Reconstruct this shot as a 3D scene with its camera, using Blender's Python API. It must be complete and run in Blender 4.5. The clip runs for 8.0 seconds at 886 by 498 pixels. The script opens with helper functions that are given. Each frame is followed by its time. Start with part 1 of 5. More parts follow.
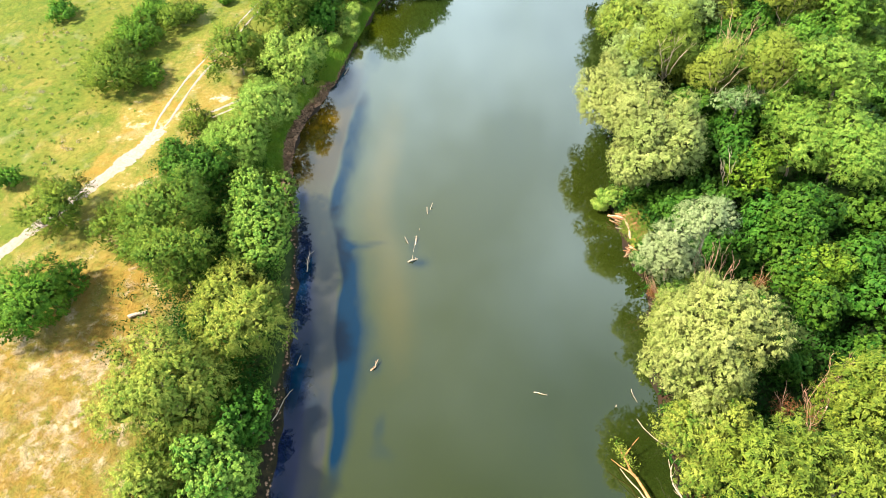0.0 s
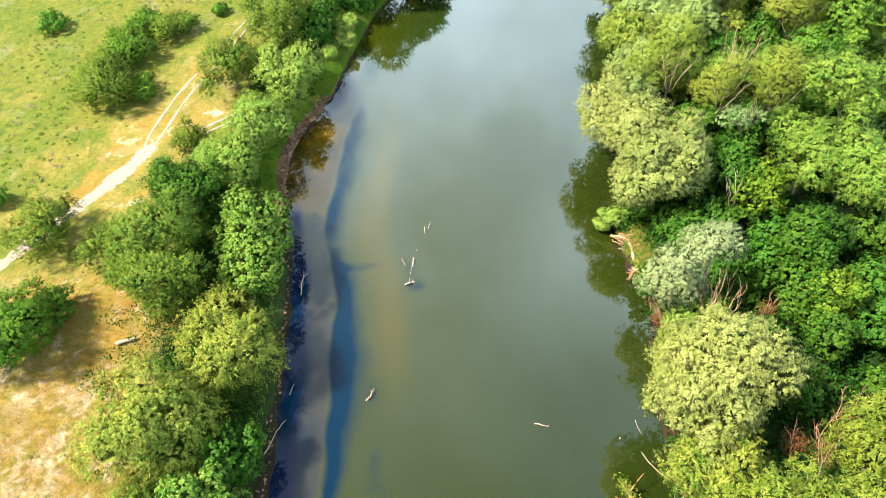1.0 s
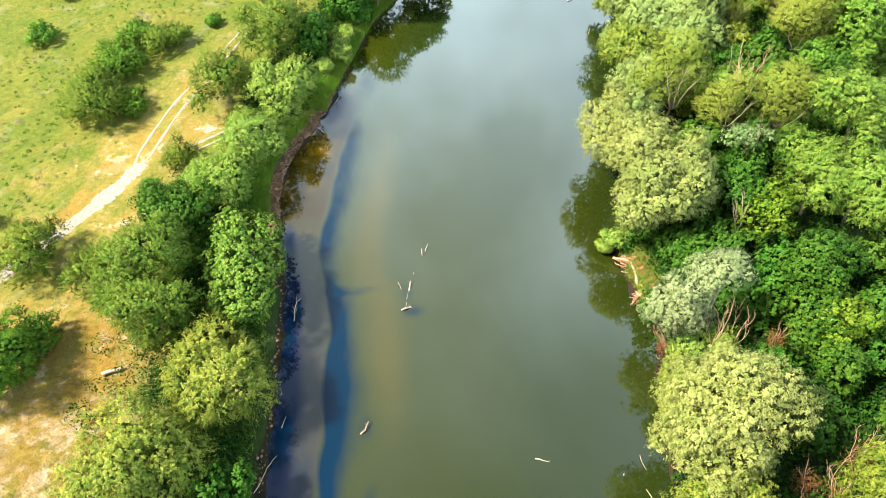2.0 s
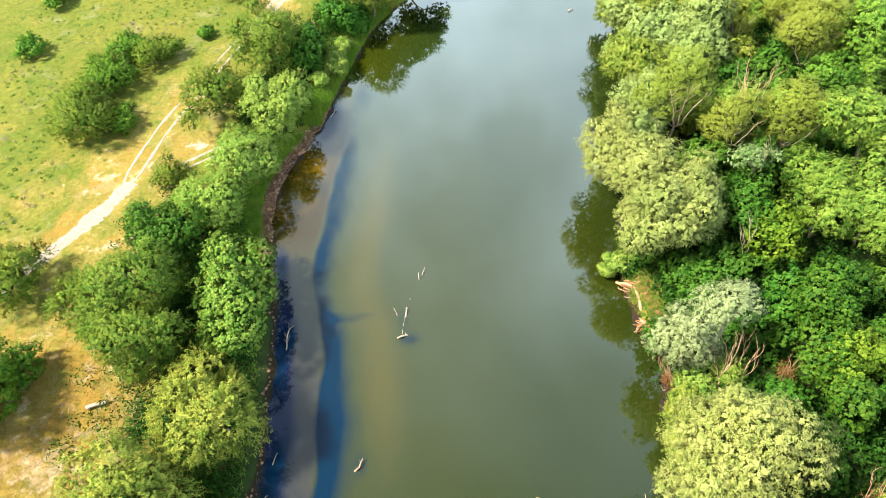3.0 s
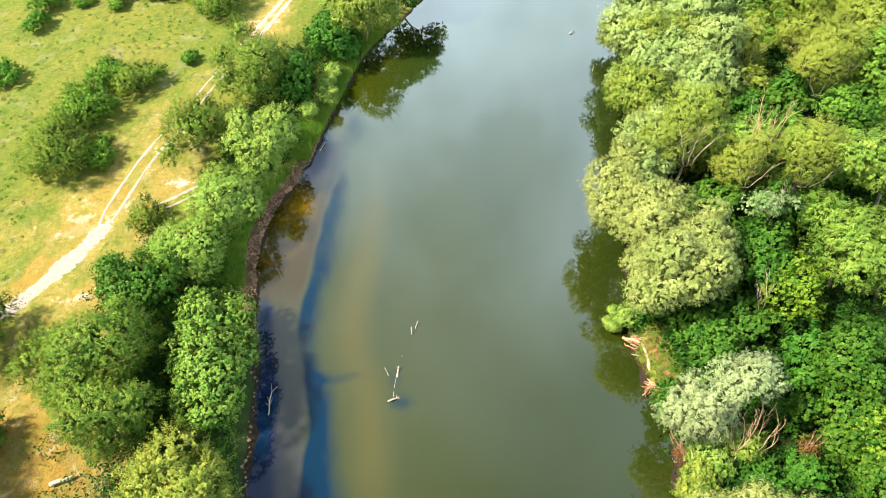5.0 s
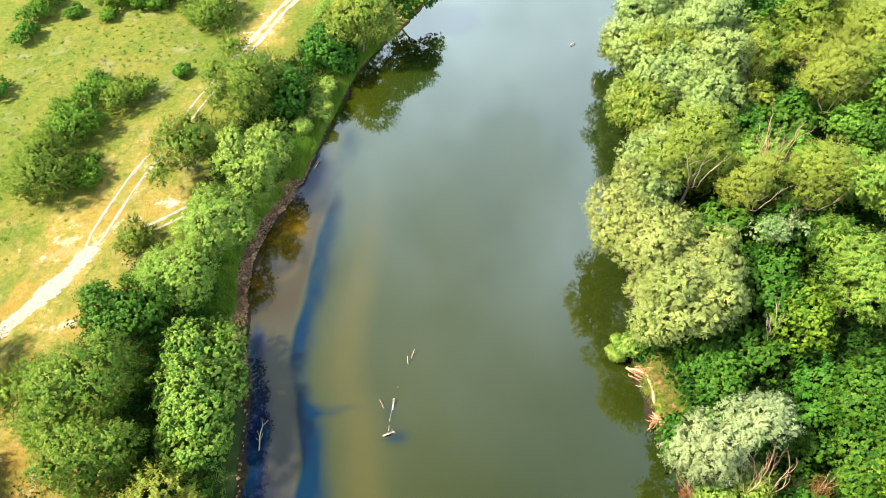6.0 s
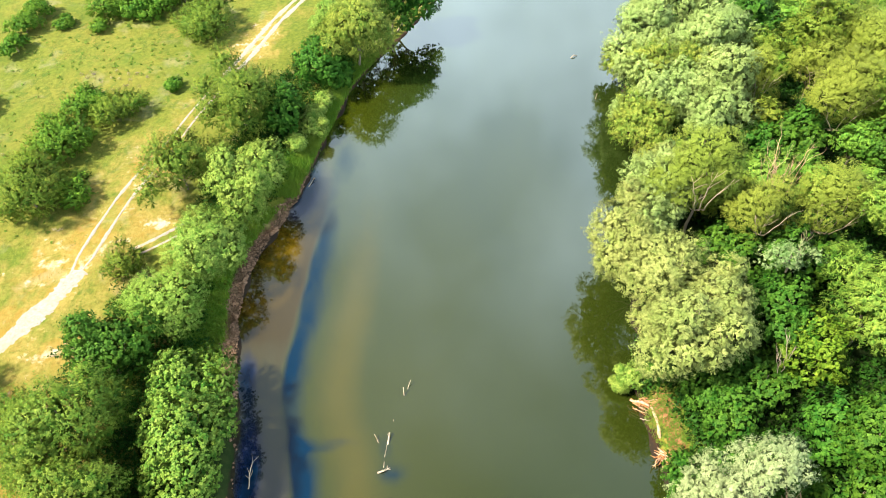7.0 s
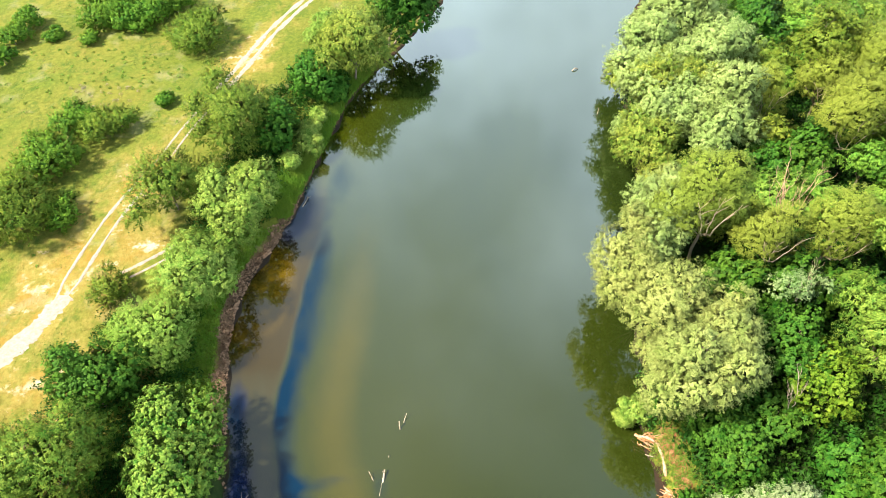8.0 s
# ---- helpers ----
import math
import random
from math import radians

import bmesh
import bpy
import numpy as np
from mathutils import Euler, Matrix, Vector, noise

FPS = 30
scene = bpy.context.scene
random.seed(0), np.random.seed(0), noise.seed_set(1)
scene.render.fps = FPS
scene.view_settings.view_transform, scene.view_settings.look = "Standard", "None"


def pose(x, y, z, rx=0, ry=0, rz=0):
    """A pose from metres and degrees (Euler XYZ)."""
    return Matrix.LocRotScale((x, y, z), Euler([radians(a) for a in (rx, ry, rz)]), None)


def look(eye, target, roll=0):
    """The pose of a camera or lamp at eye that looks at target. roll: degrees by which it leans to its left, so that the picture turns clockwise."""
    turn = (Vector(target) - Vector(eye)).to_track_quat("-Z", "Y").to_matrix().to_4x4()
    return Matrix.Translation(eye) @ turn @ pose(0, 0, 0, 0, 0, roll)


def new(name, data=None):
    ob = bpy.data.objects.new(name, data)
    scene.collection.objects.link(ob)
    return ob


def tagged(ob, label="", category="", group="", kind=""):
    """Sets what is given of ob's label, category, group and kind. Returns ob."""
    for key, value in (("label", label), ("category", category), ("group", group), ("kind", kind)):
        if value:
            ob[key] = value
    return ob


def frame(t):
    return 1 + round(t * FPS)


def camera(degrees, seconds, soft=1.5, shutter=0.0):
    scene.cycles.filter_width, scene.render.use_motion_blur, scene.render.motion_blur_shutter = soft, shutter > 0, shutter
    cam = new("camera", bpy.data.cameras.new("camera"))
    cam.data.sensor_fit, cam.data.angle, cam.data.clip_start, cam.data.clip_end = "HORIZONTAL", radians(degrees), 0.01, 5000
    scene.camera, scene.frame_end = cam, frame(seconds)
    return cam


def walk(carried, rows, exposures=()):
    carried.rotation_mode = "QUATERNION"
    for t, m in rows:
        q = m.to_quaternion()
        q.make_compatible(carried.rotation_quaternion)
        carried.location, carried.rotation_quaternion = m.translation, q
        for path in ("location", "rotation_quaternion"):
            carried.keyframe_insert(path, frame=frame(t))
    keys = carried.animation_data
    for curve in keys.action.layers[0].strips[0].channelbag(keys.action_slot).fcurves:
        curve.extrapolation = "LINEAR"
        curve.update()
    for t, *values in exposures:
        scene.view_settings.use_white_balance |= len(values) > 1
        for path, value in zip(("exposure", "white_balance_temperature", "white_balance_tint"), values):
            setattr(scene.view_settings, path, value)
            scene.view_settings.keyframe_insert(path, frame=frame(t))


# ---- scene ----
cam = camera(70.0, 8.0, 0.85)
METRES, EYE, TILT, LEAN, TURN = 30.0, 62.15, -49.2, 0.5, 0.0
ROWS = [
    (0.0, 0.0, 0.0, 0.0, -0.0, 0.0, 0.0),
    (0.5, 0.0042, 0.037, 0.0446, -0.0, 0.02, 0.04),
    (1.0, 0.0084, 0.0754, 0.0907, -0.01, 0.04, 0.07),
    (1.5, 0.0131, 0.1148, 0.1383, -0.02, 0.05, 0.1),
    (3.0, 0.0261, 0.2384, 0.2887, -0.08, 0.02, 0.19),
    (3.5, 0.0315, 0.2811, 0.3403, -0.09, -0.0, 0.21),
    (4.0, 0.0365, 0.3241, 0.3916, -0.1, -0.02, 0.22),
    (4.5, 0.041, 0.3668, 0.4434, -0.13, -0.03, 0.23),
    (6.0, 0.0534, 0.4938, 0.5946, -0.23, -0.04, 0.24),
    (6.5, 0.0584, 0.5358, 0.6436, -0.24, -0.04, 0.25),
    (7.0, 0.0627, 0.5779, 0.6922, -0.26, -0.02, 0.26),
    (7.5, 0.0674, 0.6194, 0.7423, -0.28, -0.02, 0.27),
    (8.0, 0.0715, 0.6616, 0.7905, -0.3, 0.01, 0.27),
]
walk(cam, [(t, pose(0, 0, EYE, TILT, LEAN, TURN) @ pose(METRES * x, METRES * y, METRES * z, 90 + pitch, roll, yaw)) for t, x, y, z, yaw, pitch, roll in ROWS])

# ---------------------------------------------------------------- light
SUN = Vector((-0.74, -0.14, 0.92)).normalized()          # towards the sun
scene.view_settings.exposure = 1.57
world = bpy.data.worlds.new("sky")
scene.world = world
world.use_nodes = True
wn, wl = world.node_tree.nodes, world.node_tree.links
wn.clear()
w_out = wn.new("ShaderNodeOutputWorld")
w_bg = wn.new("ShaderNodeBackground")
w_sky = wn.new("ShaderNodeTexSky")
w_sky.sky_type, w_sky.sun_disc = "NISHITA", False
w_sky.sun_elevation = math.asin(SUN.z)
w_sky.sun_rotation = math.atan2(SUN.x, SUN.y)
w_sky.dust_density = 2.0
w_tc = wn.new("ShaderNodeTexCoord")
w_noise = wn.new("ShaderNodeTexNoise")
w_noise.inputs["Scale"].default_value = 3.8
w_noise.inputs["Detail"].default_value = 3.5
w_ramp = wn.new("ShaderNodeValToRGB")
w_ramp.color_ramp.elements[0].position, w_ramp.color_ramp.elements[1].position = 0.36, 0.68
w_ramp.color_ramp.elements[0].color = (0.50, 0.50, 0.50, 1)
w_ramp.color_ramp.elements[1].color = (1, 1, 1, 1)
w_mix = wn.new("ShaderNodeMix")
w_mix.data_type = "RGBA"
w_mix.inputs["B"].default_value = (27.0, 34.0, 38.5, 1)    # thin bright cloud
w_sep = wn.new("ShaderNodeSeparateXYZ")
w_haze = wn.new("ShaderNodeMapRange")                   # the veil thins towards the zenith
for key, v in (("From Min", 0.60), ("From Max", 0.965), ("To Min", 1.0), ("To Max", 0.01)):
    w_haze.inputs[key].default_value = v
w_mul = wn.new("ShaderNodeMath")
w_mul.operation = "MULTIPLY"
wl.new(w_tc.outputs["Generated"], w_noise.inputs["Vector"])
wl.new(w_tc.outputs["Generated"], w_sep.inputs["Vector"])
wl.new(w_sep.outputs["Z"], w_haze.inputs["Value"])
wl.new(w_noise.outputs["Fac"], w_ramp.inputs["Fac"])
wl.new(w_ramp.outputs["Color"], w_mul.inputs[0])
wl.new(w_haze.outputs["Result"], w_mul.inputs[1])
w_side = wn.new("ShaderNodeMapRange")                   # the cloud bank stands away from the sun
w_side.interpolation_type = "SMOOTHSTEP"
for key, v in (("From Min", -0.46), ("From Max", 0.06), ("To Min", 0.05), ("To Max", 1.0)):
    w_side.inputs[key].default_value = v
w_mul2 = wn.new("ShaderNodeMath")
w_mul2.operation = "MULTIPLY"
wl.new(w_sep.outputs["X"], w_side.inputs["Value"])
wl.new(w_mul.outputs["Value"], w_mul2.inputs[0])
wl.new(w_side.outputs["Result"], w_mul2.inputs[1])
wl.new(w_mul2.outputs["Value"], w_mix.inputs["Factor"])
wl.new(w_sky.outputs["Color"], w_mix.inputs["A"])
wl.new(w_mix.outputs["Result"], w_bg.inputs["Color"])
wl.new(w_bg.outputs["Background"], w_out.inputs["Surface"])
w_bg.inputs["Strength"].default_value = 0.043

sun_data = bpy.data.lights.new("sun", "SUN")
sun_data.energy, sun_data.angle, sun_data.color = 6.3, radians(5.0), (1.0, 0.93, 0.77)
sun = new("sun", sun_data)
sun.matrix_world = look(SUN * 100, (0, 0, 0))


# ---------------------------------------------------------------- shader helpers
class Nodes:
    """A short way to write node trees."""

    def __init__(self, name):
        self.mat = bpy.data.materials.new(name)
        self.mat.use_nodes = True
        self.t = self.mat.node_tree
        self.bsdf = self.t.nodes["Principled BSDF"]
        self.out = self.t.nodes["Material Output"]
        self.geo = self.add("ShaderNodeNewGeometry")

    def add(self, kind, **values):
        n = self.t.nodes.new(kind)
        for key, v in values.items():
            n.inputs[key.replace("_", " ")].default_value = v
        return n

    def link(self, a, b):
        self.t.links.new(a, b)

    def noise(self, scale, detail=4.0, rough=0.55, distort=0.0, stretch=None):
        n = self.add("ShaderNodeTexNoise", Scale=scale, Detail=detail, Roughness=rough, Distortion=distort)
        if stretch:
            m = self.add("ShaderNodeMapping")
            m.inputs["Scale"].default_value = stretch
            self.link(self.geo.outputs["Position"], m.inputs["Vector"])
            self.link(m.outputs["Vector"], n.inputs["Vector"])
        else:
            self.link(self.geo.outputs["Position"], n.inputs["Vector"])
        return n.outputs["Fac"]

    def span(self, value, a, b, lo=0.0, hi=1.0):
        n = self.add("ShaderNodeMapRange")
        n.inputs["From Min"].default_value, n.inputs["From Max"].default_value = a, b
        n.inputs["To Min"].default_value, n.inputs["To Max"].default_value = lo, hi
        self.link(value, n.inputs["Value"])
        return n.outputs["Result"]

    def math(self, op, a, b):
        n = self.add("ShaderNodeMath")
        n.operation = op
        for i, v in enumerate((a, b)):
            if isinstance(v, (int, float)):
                n.inputs[i].default_value = v
            else:
                self.link(v, n.inputs[i])
        return n.outputs["Value"]

    def mix(self, fac, a, b, blend="MIX"):
        n = self.add("ShaderNodeMix")
        n.data_type, n.blend_type = "RGBA", blend
        for key, v in (("Factor", fac), ("A", a), ("B", b)):
            if isinstance(v, (int, float)):
                n.inputs[key].default_value = v
            elif isinstance(v, tuple):
                n.inputs[key].default_value = (*v, 1)
            else:
                self.link(v, n.inputs[key])
        return n.outputs["Result"]

    def attribute(self, name):
        n = self.add("ShaderNodeAttribute")
        n.attribute_name = name
        return n.outputs["Fac"]

    def bump(self, height, strength, distance):
        n = self.add("ShaderNodeBump", Strength=strength, Distance=distance)
        self.link(height, n.inputs["Height"])
        self.link(n.outputs["Normal"], self.bsdf.inputs["Normal"])

    def finish(self, colour, rough, spec=0.5):
        self.link(colour, self.bsdf.inputs["Base Color"])
        if isinstance(rough, (int, float)):
            self.bsdf.inputs["Roughness"].default_value = rough
        else:
            self.link(rough, self.bsdf.inputs["Roughness"])
        self.bsdf.inputs["Specular IOR Level"].default_value = spec
        return self.mat


def leaf_material(name, young, old, through_light=0.14):
    """Leaves: colour differs from leaf to leaf, from spray to spray and from tree to tree."""
    n = Nodes(name)
    info = n.add("ShaderNodeObjectInfo")
    each = n.geo.outputs["Random Per Island"]
    # the finer noise puts lit clumps and shaded gaps into the leaf colour
    spray = n.math("ADD", n.math("MULTIPLY", n.span(n.noise(0.5, 2.0), 0.36, 0.66), 0.45), n.math("MULTIPLY", n.span(n.noise(1.6, 2.0), 0.40, 0.60), 0.55))
    fac = n.math("ADD", n.math("MULTIPLY", each, 0.25), n.math("MULTIPLY", spray, 0.75))
    c = n.mix(fac, old, young)
    hsv = n.add("ShaderNodeHueSaturation")
    n.link(n.span(info.outputs["Random"], 0, 1, 0.493, 0.511), hsv.inputs["Hue"])
    n.link(n.span(each, 0, 1, 0.78, 1.18), hsv.inputs["Value"])
    n.link(c, hsv.inputs["Color"])
    c = hsv.outputs["Color"]
    n.finish(c, 0.6, 0.06)
    tr = n.add("ShaderNodeBsdfTranslucent")
    soft = n.add("ShaderNodeAttribute")                      # leaves lie along the crown's surface
    soft.attribute_name = "soft"
    both = n.add("ShaderNodeVectorMath")
    both.operation = "ADD"
    own = n.add("ShaderNodeVectorMath")
    own.operation = "SCALE"
    own.inputs["Scale"].default_value = 0.44
    n.link(n.geo.outputs["Normal"], own.inputs[0])
    n.link(own.outputs["Vector"], both.inputs[0])
    n.link(soft.outputs["Vector"], both.inputs[1])
    unit_n = n.add("ShaderNodeVectorMath")
    unit_n.operation = "NORMALIZE"
    n.link(both.outputs["Vector"], unit_n.inputs[0])
    n.link(unit_n.outputs["Vector"], n.bsdf.inputs["Normal"])
    n.link(c, tr.inputs["Color"])
    ms = n.add("ShaderNodeMixShader", Fac=through_light)
    n.link(n.bsdf.outputs["BSDF"], ms.inputs[1])
    n.link(tr.outputs["BSDF"], ms.inputs[2])
    n.link(ms.outputs["Shader"], n.out.inputs["Surface"])
    return n.mat


def bark_material(name, a, b):
    n = Nodes(name)
    grain = n.noise(5.0, 6.0, 0.65, 0.4, (1, 1, 0.25))
    c = n.mix(n.span(grain, 0.35, 0.7), a, b)
    c = n.mix(n.span(n.noise(0.9, 3.0), 0.45, 0.7, 0, 0.5), c, tuple(v * 0.6 for v in a))
    n.bump(grain, 0.6, 0.04)
    return n.finish(c, 0.85, 0.2)


LEAF = {
    "maple": leaf_material("maple_leaves", (0.219, 0.284, 0.0465), (0.013, 0.0911, 0.00744)),
    "bank_willow": leaf_material("willow_leaves_green", (0.26, 0.315, 0.062), (0.045, 0.13, 0.012)),
    "pale_bush": leaf_material("pale_bush_leaves", (0.24, 0.3, 0.055), (0.08, 0.165, 0.016)),
    "olive_tree": leaf_material("olive_green_leaves", (0.176, 0.222, 0.031), (0.011, 0.074, 0.006)),
    "olive_bush": leaf_material("olive_bush_leaves", (0.18, 0.221, 0.027), (0.0153, 0.072, 0.0063)),
    "yellow_willow": leaf_material("yellow_willow_leaves", (0.301, 0.308, 0.0539), (0.0289, 0.0986, 0.00748)),
    "green_tree": leaf_material("green_leaves", (0.0782, 0.161, 0.0184), (0.00736, 0.0552, 0.0046)),
    "dark_bush": leaf_material("dark_bush_leaves", (0.125, 0.215, 0.02), (0.012, 0.075, 0.006)),
    "pale_willow": leaf_material("pale_willow_leaves", (0.299, 0.309, 0.0994), (0.127, 0.173, 0.0324)),
    "mint_willow": leaf_material("mint_willow_leaves", (0.289, 0.354, 0.124), (0.12, 0.194, 0.0386)),
    "silver_willow": leaf_material("silver_willow_leaves", (0.279, 0.315, 0.154), (0.153, 0.203, 0.077)),
    "yellow_tree": leaf_material("yellow_green_leaves", (0.194, 0.231, 0.037), (0.132, 0.174, 0.0211)),
    "ash": leaf_material("deep_green_leaves", (0.204, 0.264, 0.0405), (0.0397, 0.125, 0.0142)),
    "silver_top": leaf_material("grey_green_leaves", (0.25, 0.3, 0.13), (0.06, 0.13, 0.03)),
    "lime_tree": leaf_material("lime_leaves", (0.164, 0.224, 0.0198), (0.0257, 0.0935, 0.0063)),
    "linden": leaf_material("linden_leaves", (0.0796, 0.145, 0.0141), (0.00587, 0.0461, 0.00393)),
    "locust": leaf_material("locust_leaves", (0.185, 0.212, 0.028), (0.045, 0.092, 0.009)),
    "green_locust": leaf_material("green_locust_leaves", (0.17, 0.262, 0.0331), (0.0386, 0.127, 0.0129)),
    # scrub leaves carry the shade between the trees in their dark colour
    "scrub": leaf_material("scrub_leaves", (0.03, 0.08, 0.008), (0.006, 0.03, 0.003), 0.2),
    "dead": leaf_material("withered_leaves", (0.22, 0.11, 0.04), (0.12, 0.045, 0.018), 0.2),
}
BARK = bark_material("bark", (0.16, 0.12, 0.085), (0.30, 0.25, 0.19))
PALE_BARK = bark_material("pale_bark", (0.28, 0.21, 0.14), (0.48, 0.38, 0.27))
DEAD_WOOD = bark_material("dead_wood", (0.24, 0.18, 0.13), (0.44, 0.36, 0.28))
PINK_BARK = bark_material("pink_bark", (0.29, 0.15, 0.085), (0.58, 0.41, 0.29))
RED_WOOD = bark_material("red_brown_wood", (0.26, 0.14, 0.085), (0.46, 0.30, 0.20))
ROOT_WOOD = bark_material("root_wood", (0.26, 0.10, 0.035), (0.50, 0.26, 0.12))


def ground_material():
    n = Nodes("meadow_soil_and_banks")
    big = n.noise(0.045, 3.0, 0.5)
    mid = n.noise(0.22, 5.0, 0.6, 0.3)
    fine = n.noise(1.6, 6.0, 0.68)
    hair = n.noise(7.0, 4.0, 0.7, 0.0, (1, 0.45, 1))
    dry, shore, wood = n.attribute("dry"), n.attribute("shore"), n.attribute("wood")
    green = n.mix(n.span(fine, 0.35, 0.7), (0.056, 0.082, 0.008), (0.124, 0.142, 0.016))
    green = n.mix(n.span(n.noise(0.11, 4.0, 0.6, 0.4), 0.42, 0.62, 0, 0.75), green, n.mix(n.span(fine, 0.35, 0.7), (0.102, 0.096, 0.012), (0.174, 0.160, 0.027)))
    green = n.mix(n.math("MULTIPLY", n.span(n.noise(0.85, 4.0, 0.62, 0.6, (1, 0.6, 1)), 0.50, 0.64), n.span(n.noise(0.13, 2.0), 0.36, 0.6, 0.15, 0.85)), green, (0.034, 0.072, 0.007))
    straw = n.mix(n.span(fine, 0.3, 0.72), (0.155, 0.113, 0.020), (0.245, 0.188, 0.052))
    sand = n.mix(n.span(hair, 0.3, 0.7), (0.30, 0.215, 0.135), (0.52, 0.43, 0.33))
    amount = n.math("ADD", dry, n.math("MULTIPLY", n.math("SUBTRACT", mid, 0.5), 1.7))
    amount = n.math("ADD", amount, n.math("MULTIPLY", n.math("SUBTRACT", big, 0.5), 1.5))
    amount = n.math("ADD", amount, n.math("MULTIPLY", n.math("SUBTRACT", n.noise(0.7, 4.0, 0.6, 0.8, (1, 0.6, 1)), 0.5), 1.1))
    c = n.mix(n.span(amount, 0.25, 0.75), green, straw)
    bare = n.math("ADD", amount, n.math("MULTIPLY", n.math("SUBTRACT", fine, 0.5), 1.1))
    patch = n.noise(0.55, 4.0, 0.6, 0.4)
    bare = n.math("ADD", bare, n.math("MULTIPLY", n.math("SUBTRACT", patch, 0.5), 2.4))
    c = n.mix(n.span(bare, 0.95, 1.35), c, sand)
    rust = n.math("ADD", n.math("MULTIPLY", dry, 1.1), n.math("MULTIPLY", n.math("SUBTRACT", n.noise(0.33, 3.0, 0.5, 0.2), 0.5), 1.5))
    c = n.mix(n.span(rust, 0.72, 1.08, 0, 0.7), c, (0.215, 0.112, 0.018))
    c = n.mix(n.span(hair, 0.3, 0.75, 0.0, 0.35), c, (0.05, 0.06, 0.008), "MIX")
    pale = n.math("MULTIPLY", n.span(n.noise(0.19, 4.0, 0.6, 0.5), 0.56, 0.70), n.span(hair, 0.35, 0.65, 0.1, 0.5))
    c = n.mix(pale, c, (0.24, 0.20, 0.125))
    # near-black litter, with shade under the trees put into its colour
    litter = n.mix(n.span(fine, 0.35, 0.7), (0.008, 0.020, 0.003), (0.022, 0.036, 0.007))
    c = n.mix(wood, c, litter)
    mud = n.mix(n.span(n.noise(3.5, 6.0, 0.75), 0.36, 0.66), (0.024, 0.013, 0.008), (0.095, 0.050, 0.026))
    # the wooded bank's mud is darkened for the shade of overhanging crowns
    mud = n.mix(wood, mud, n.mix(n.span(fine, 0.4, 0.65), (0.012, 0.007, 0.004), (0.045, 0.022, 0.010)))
    # darkest at the waterline: wet mud, with the bank trees' shade painted in
    mud = n.mix(n.span(n.math("ADD", shore, n.math("MULTIPLY", fine, 0.3)), 0.95, 1.1), mud, (0.016, 0.011, 0.007))
    # tree shade painted on the near shore's mud, almost black
    mud = n.mix(n.attribute("bank_shade"), mud, n.mix(n.span(fine, 0.4, 0.65), (0.007, 0.006, 0.003), (0.020, 0.016, 0.006)))
    edge = n.math("ADD", shore, n.math("MULTIPLY", n.math("SUBTRACT", fine, 0.5), 0.9))
    c = n.mix(n.span(edge, 0.4, 0.6), c, mud)
    slid = n.math("ADD", n.attribute("clay"), n.math("MULTIPLY", n.math("SUBTRACT", n.noise(1.1, 4.0, 0.6), 0.5), 1.3))
    c = n.mix(n.span(slid, 0.25, 0.42), c, (0.13, 0.135, 0.016))
    c = n.mix(n.span(slid, 0.45, 0.65), c, n.mix(n.span(fine, 0.35, 0.65), (0.15, 0.050, 0.018), (0.30, 0.15, 0.075)))
    n.bump(n.math("ADD", n.math("MULTIPLY", fine, 1.0), n.math("MULTIPLY", hair, 0.5)), 0.45, 0.2)
    return n.finish(c, 0.92, 0.15)


def water_material():
    n = Nodes("murky_river_water")
    soft = n.noise(0.10, 3.0, 0.5, 0.5, (1.0, 0.35, 1.0))
    fine = n.noise(0.5, 4.0, 0.6, 0.6, (1.0, 0.5, 1.0))
    deep, silt, margin = (n.attribute(k) for k in ("deep", "silt", "margin"))
    c = n.mix(n.span(soft, 0.35, 0.65), (0.0096, 0.0166, 0.0028), (0.0116, 0.0194, 0.0034))
    c = n.mix(n.span(n.math("ADD", n.attribute("murk"), n.math("MULTIPLY", n.math("SUBTRACT", soft, 0.5), 0.6)), 0.0, 1.0), c, (0.0195, 0.0232, 0.0004))
    wob = n.math("MULTIPLY", n.math("SUBTRACT", fine, 0.5), 0.5)
    c = n.mix(n.span(n.math("ADD", silt, wob), 0.2, 1.0, 0, 0.6), c, (0.045, 0.0370, 0.0006))
    c = n.mix(n.span(n.math("ADD", margin, wob), 0.3, 0.9), c, (0.0290, 0.0275, 0.0125))
    c = n.mix(n.span(n.math("ADD", n.attribute("shoal"), wob), 0.3, 0.9), c, (0.0235, 0.0155, 0.0016))
    # brown bed painted stronger inside a tree's reflection
    c = n.mix(n.span(n.attribute("reflection_bed"), 0.25, 0.75), c, (0.058, 0.036, 0.0022))
    # bluish sky reflection near the shore, put into the water's colour
    c = n.mix(n.span(n.math("ADD", n.attribute("sky_tint"), wob), 0.2, 0.9), c, (0.0060, 0.0082, 0.0310))
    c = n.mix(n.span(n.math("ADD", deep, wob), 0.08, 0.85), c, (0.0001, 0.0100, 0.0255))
    ripple = n.noise(1.3, 3.0, 0.5, 0.0, (1.0, 1.6, 1.0))
    n.bump(ripple, 0.05, 0.03)
    n.bsdf.inputs["IOR"].default_value = 1.61
    n.finish(c, 0.035, 0.95)
    gloss = n.math("MULTIPLY", n.span(n.math("ADD", deep, wob), 0.1, 0.85, 0.95, 0.36), n.math("MULTIPLY", n.span(margin, 0.2, 0.9, 1.0, 0.82), n.span(n.attribute("sky_tint"), 0.2, 0.9, 1.0, 0.7)))
    n.link(gloss, n.bsdf.inputs["Specular IOR Level"])        # sky reflection weakened over the channel, the margin and the tinted shore
    return n.mat


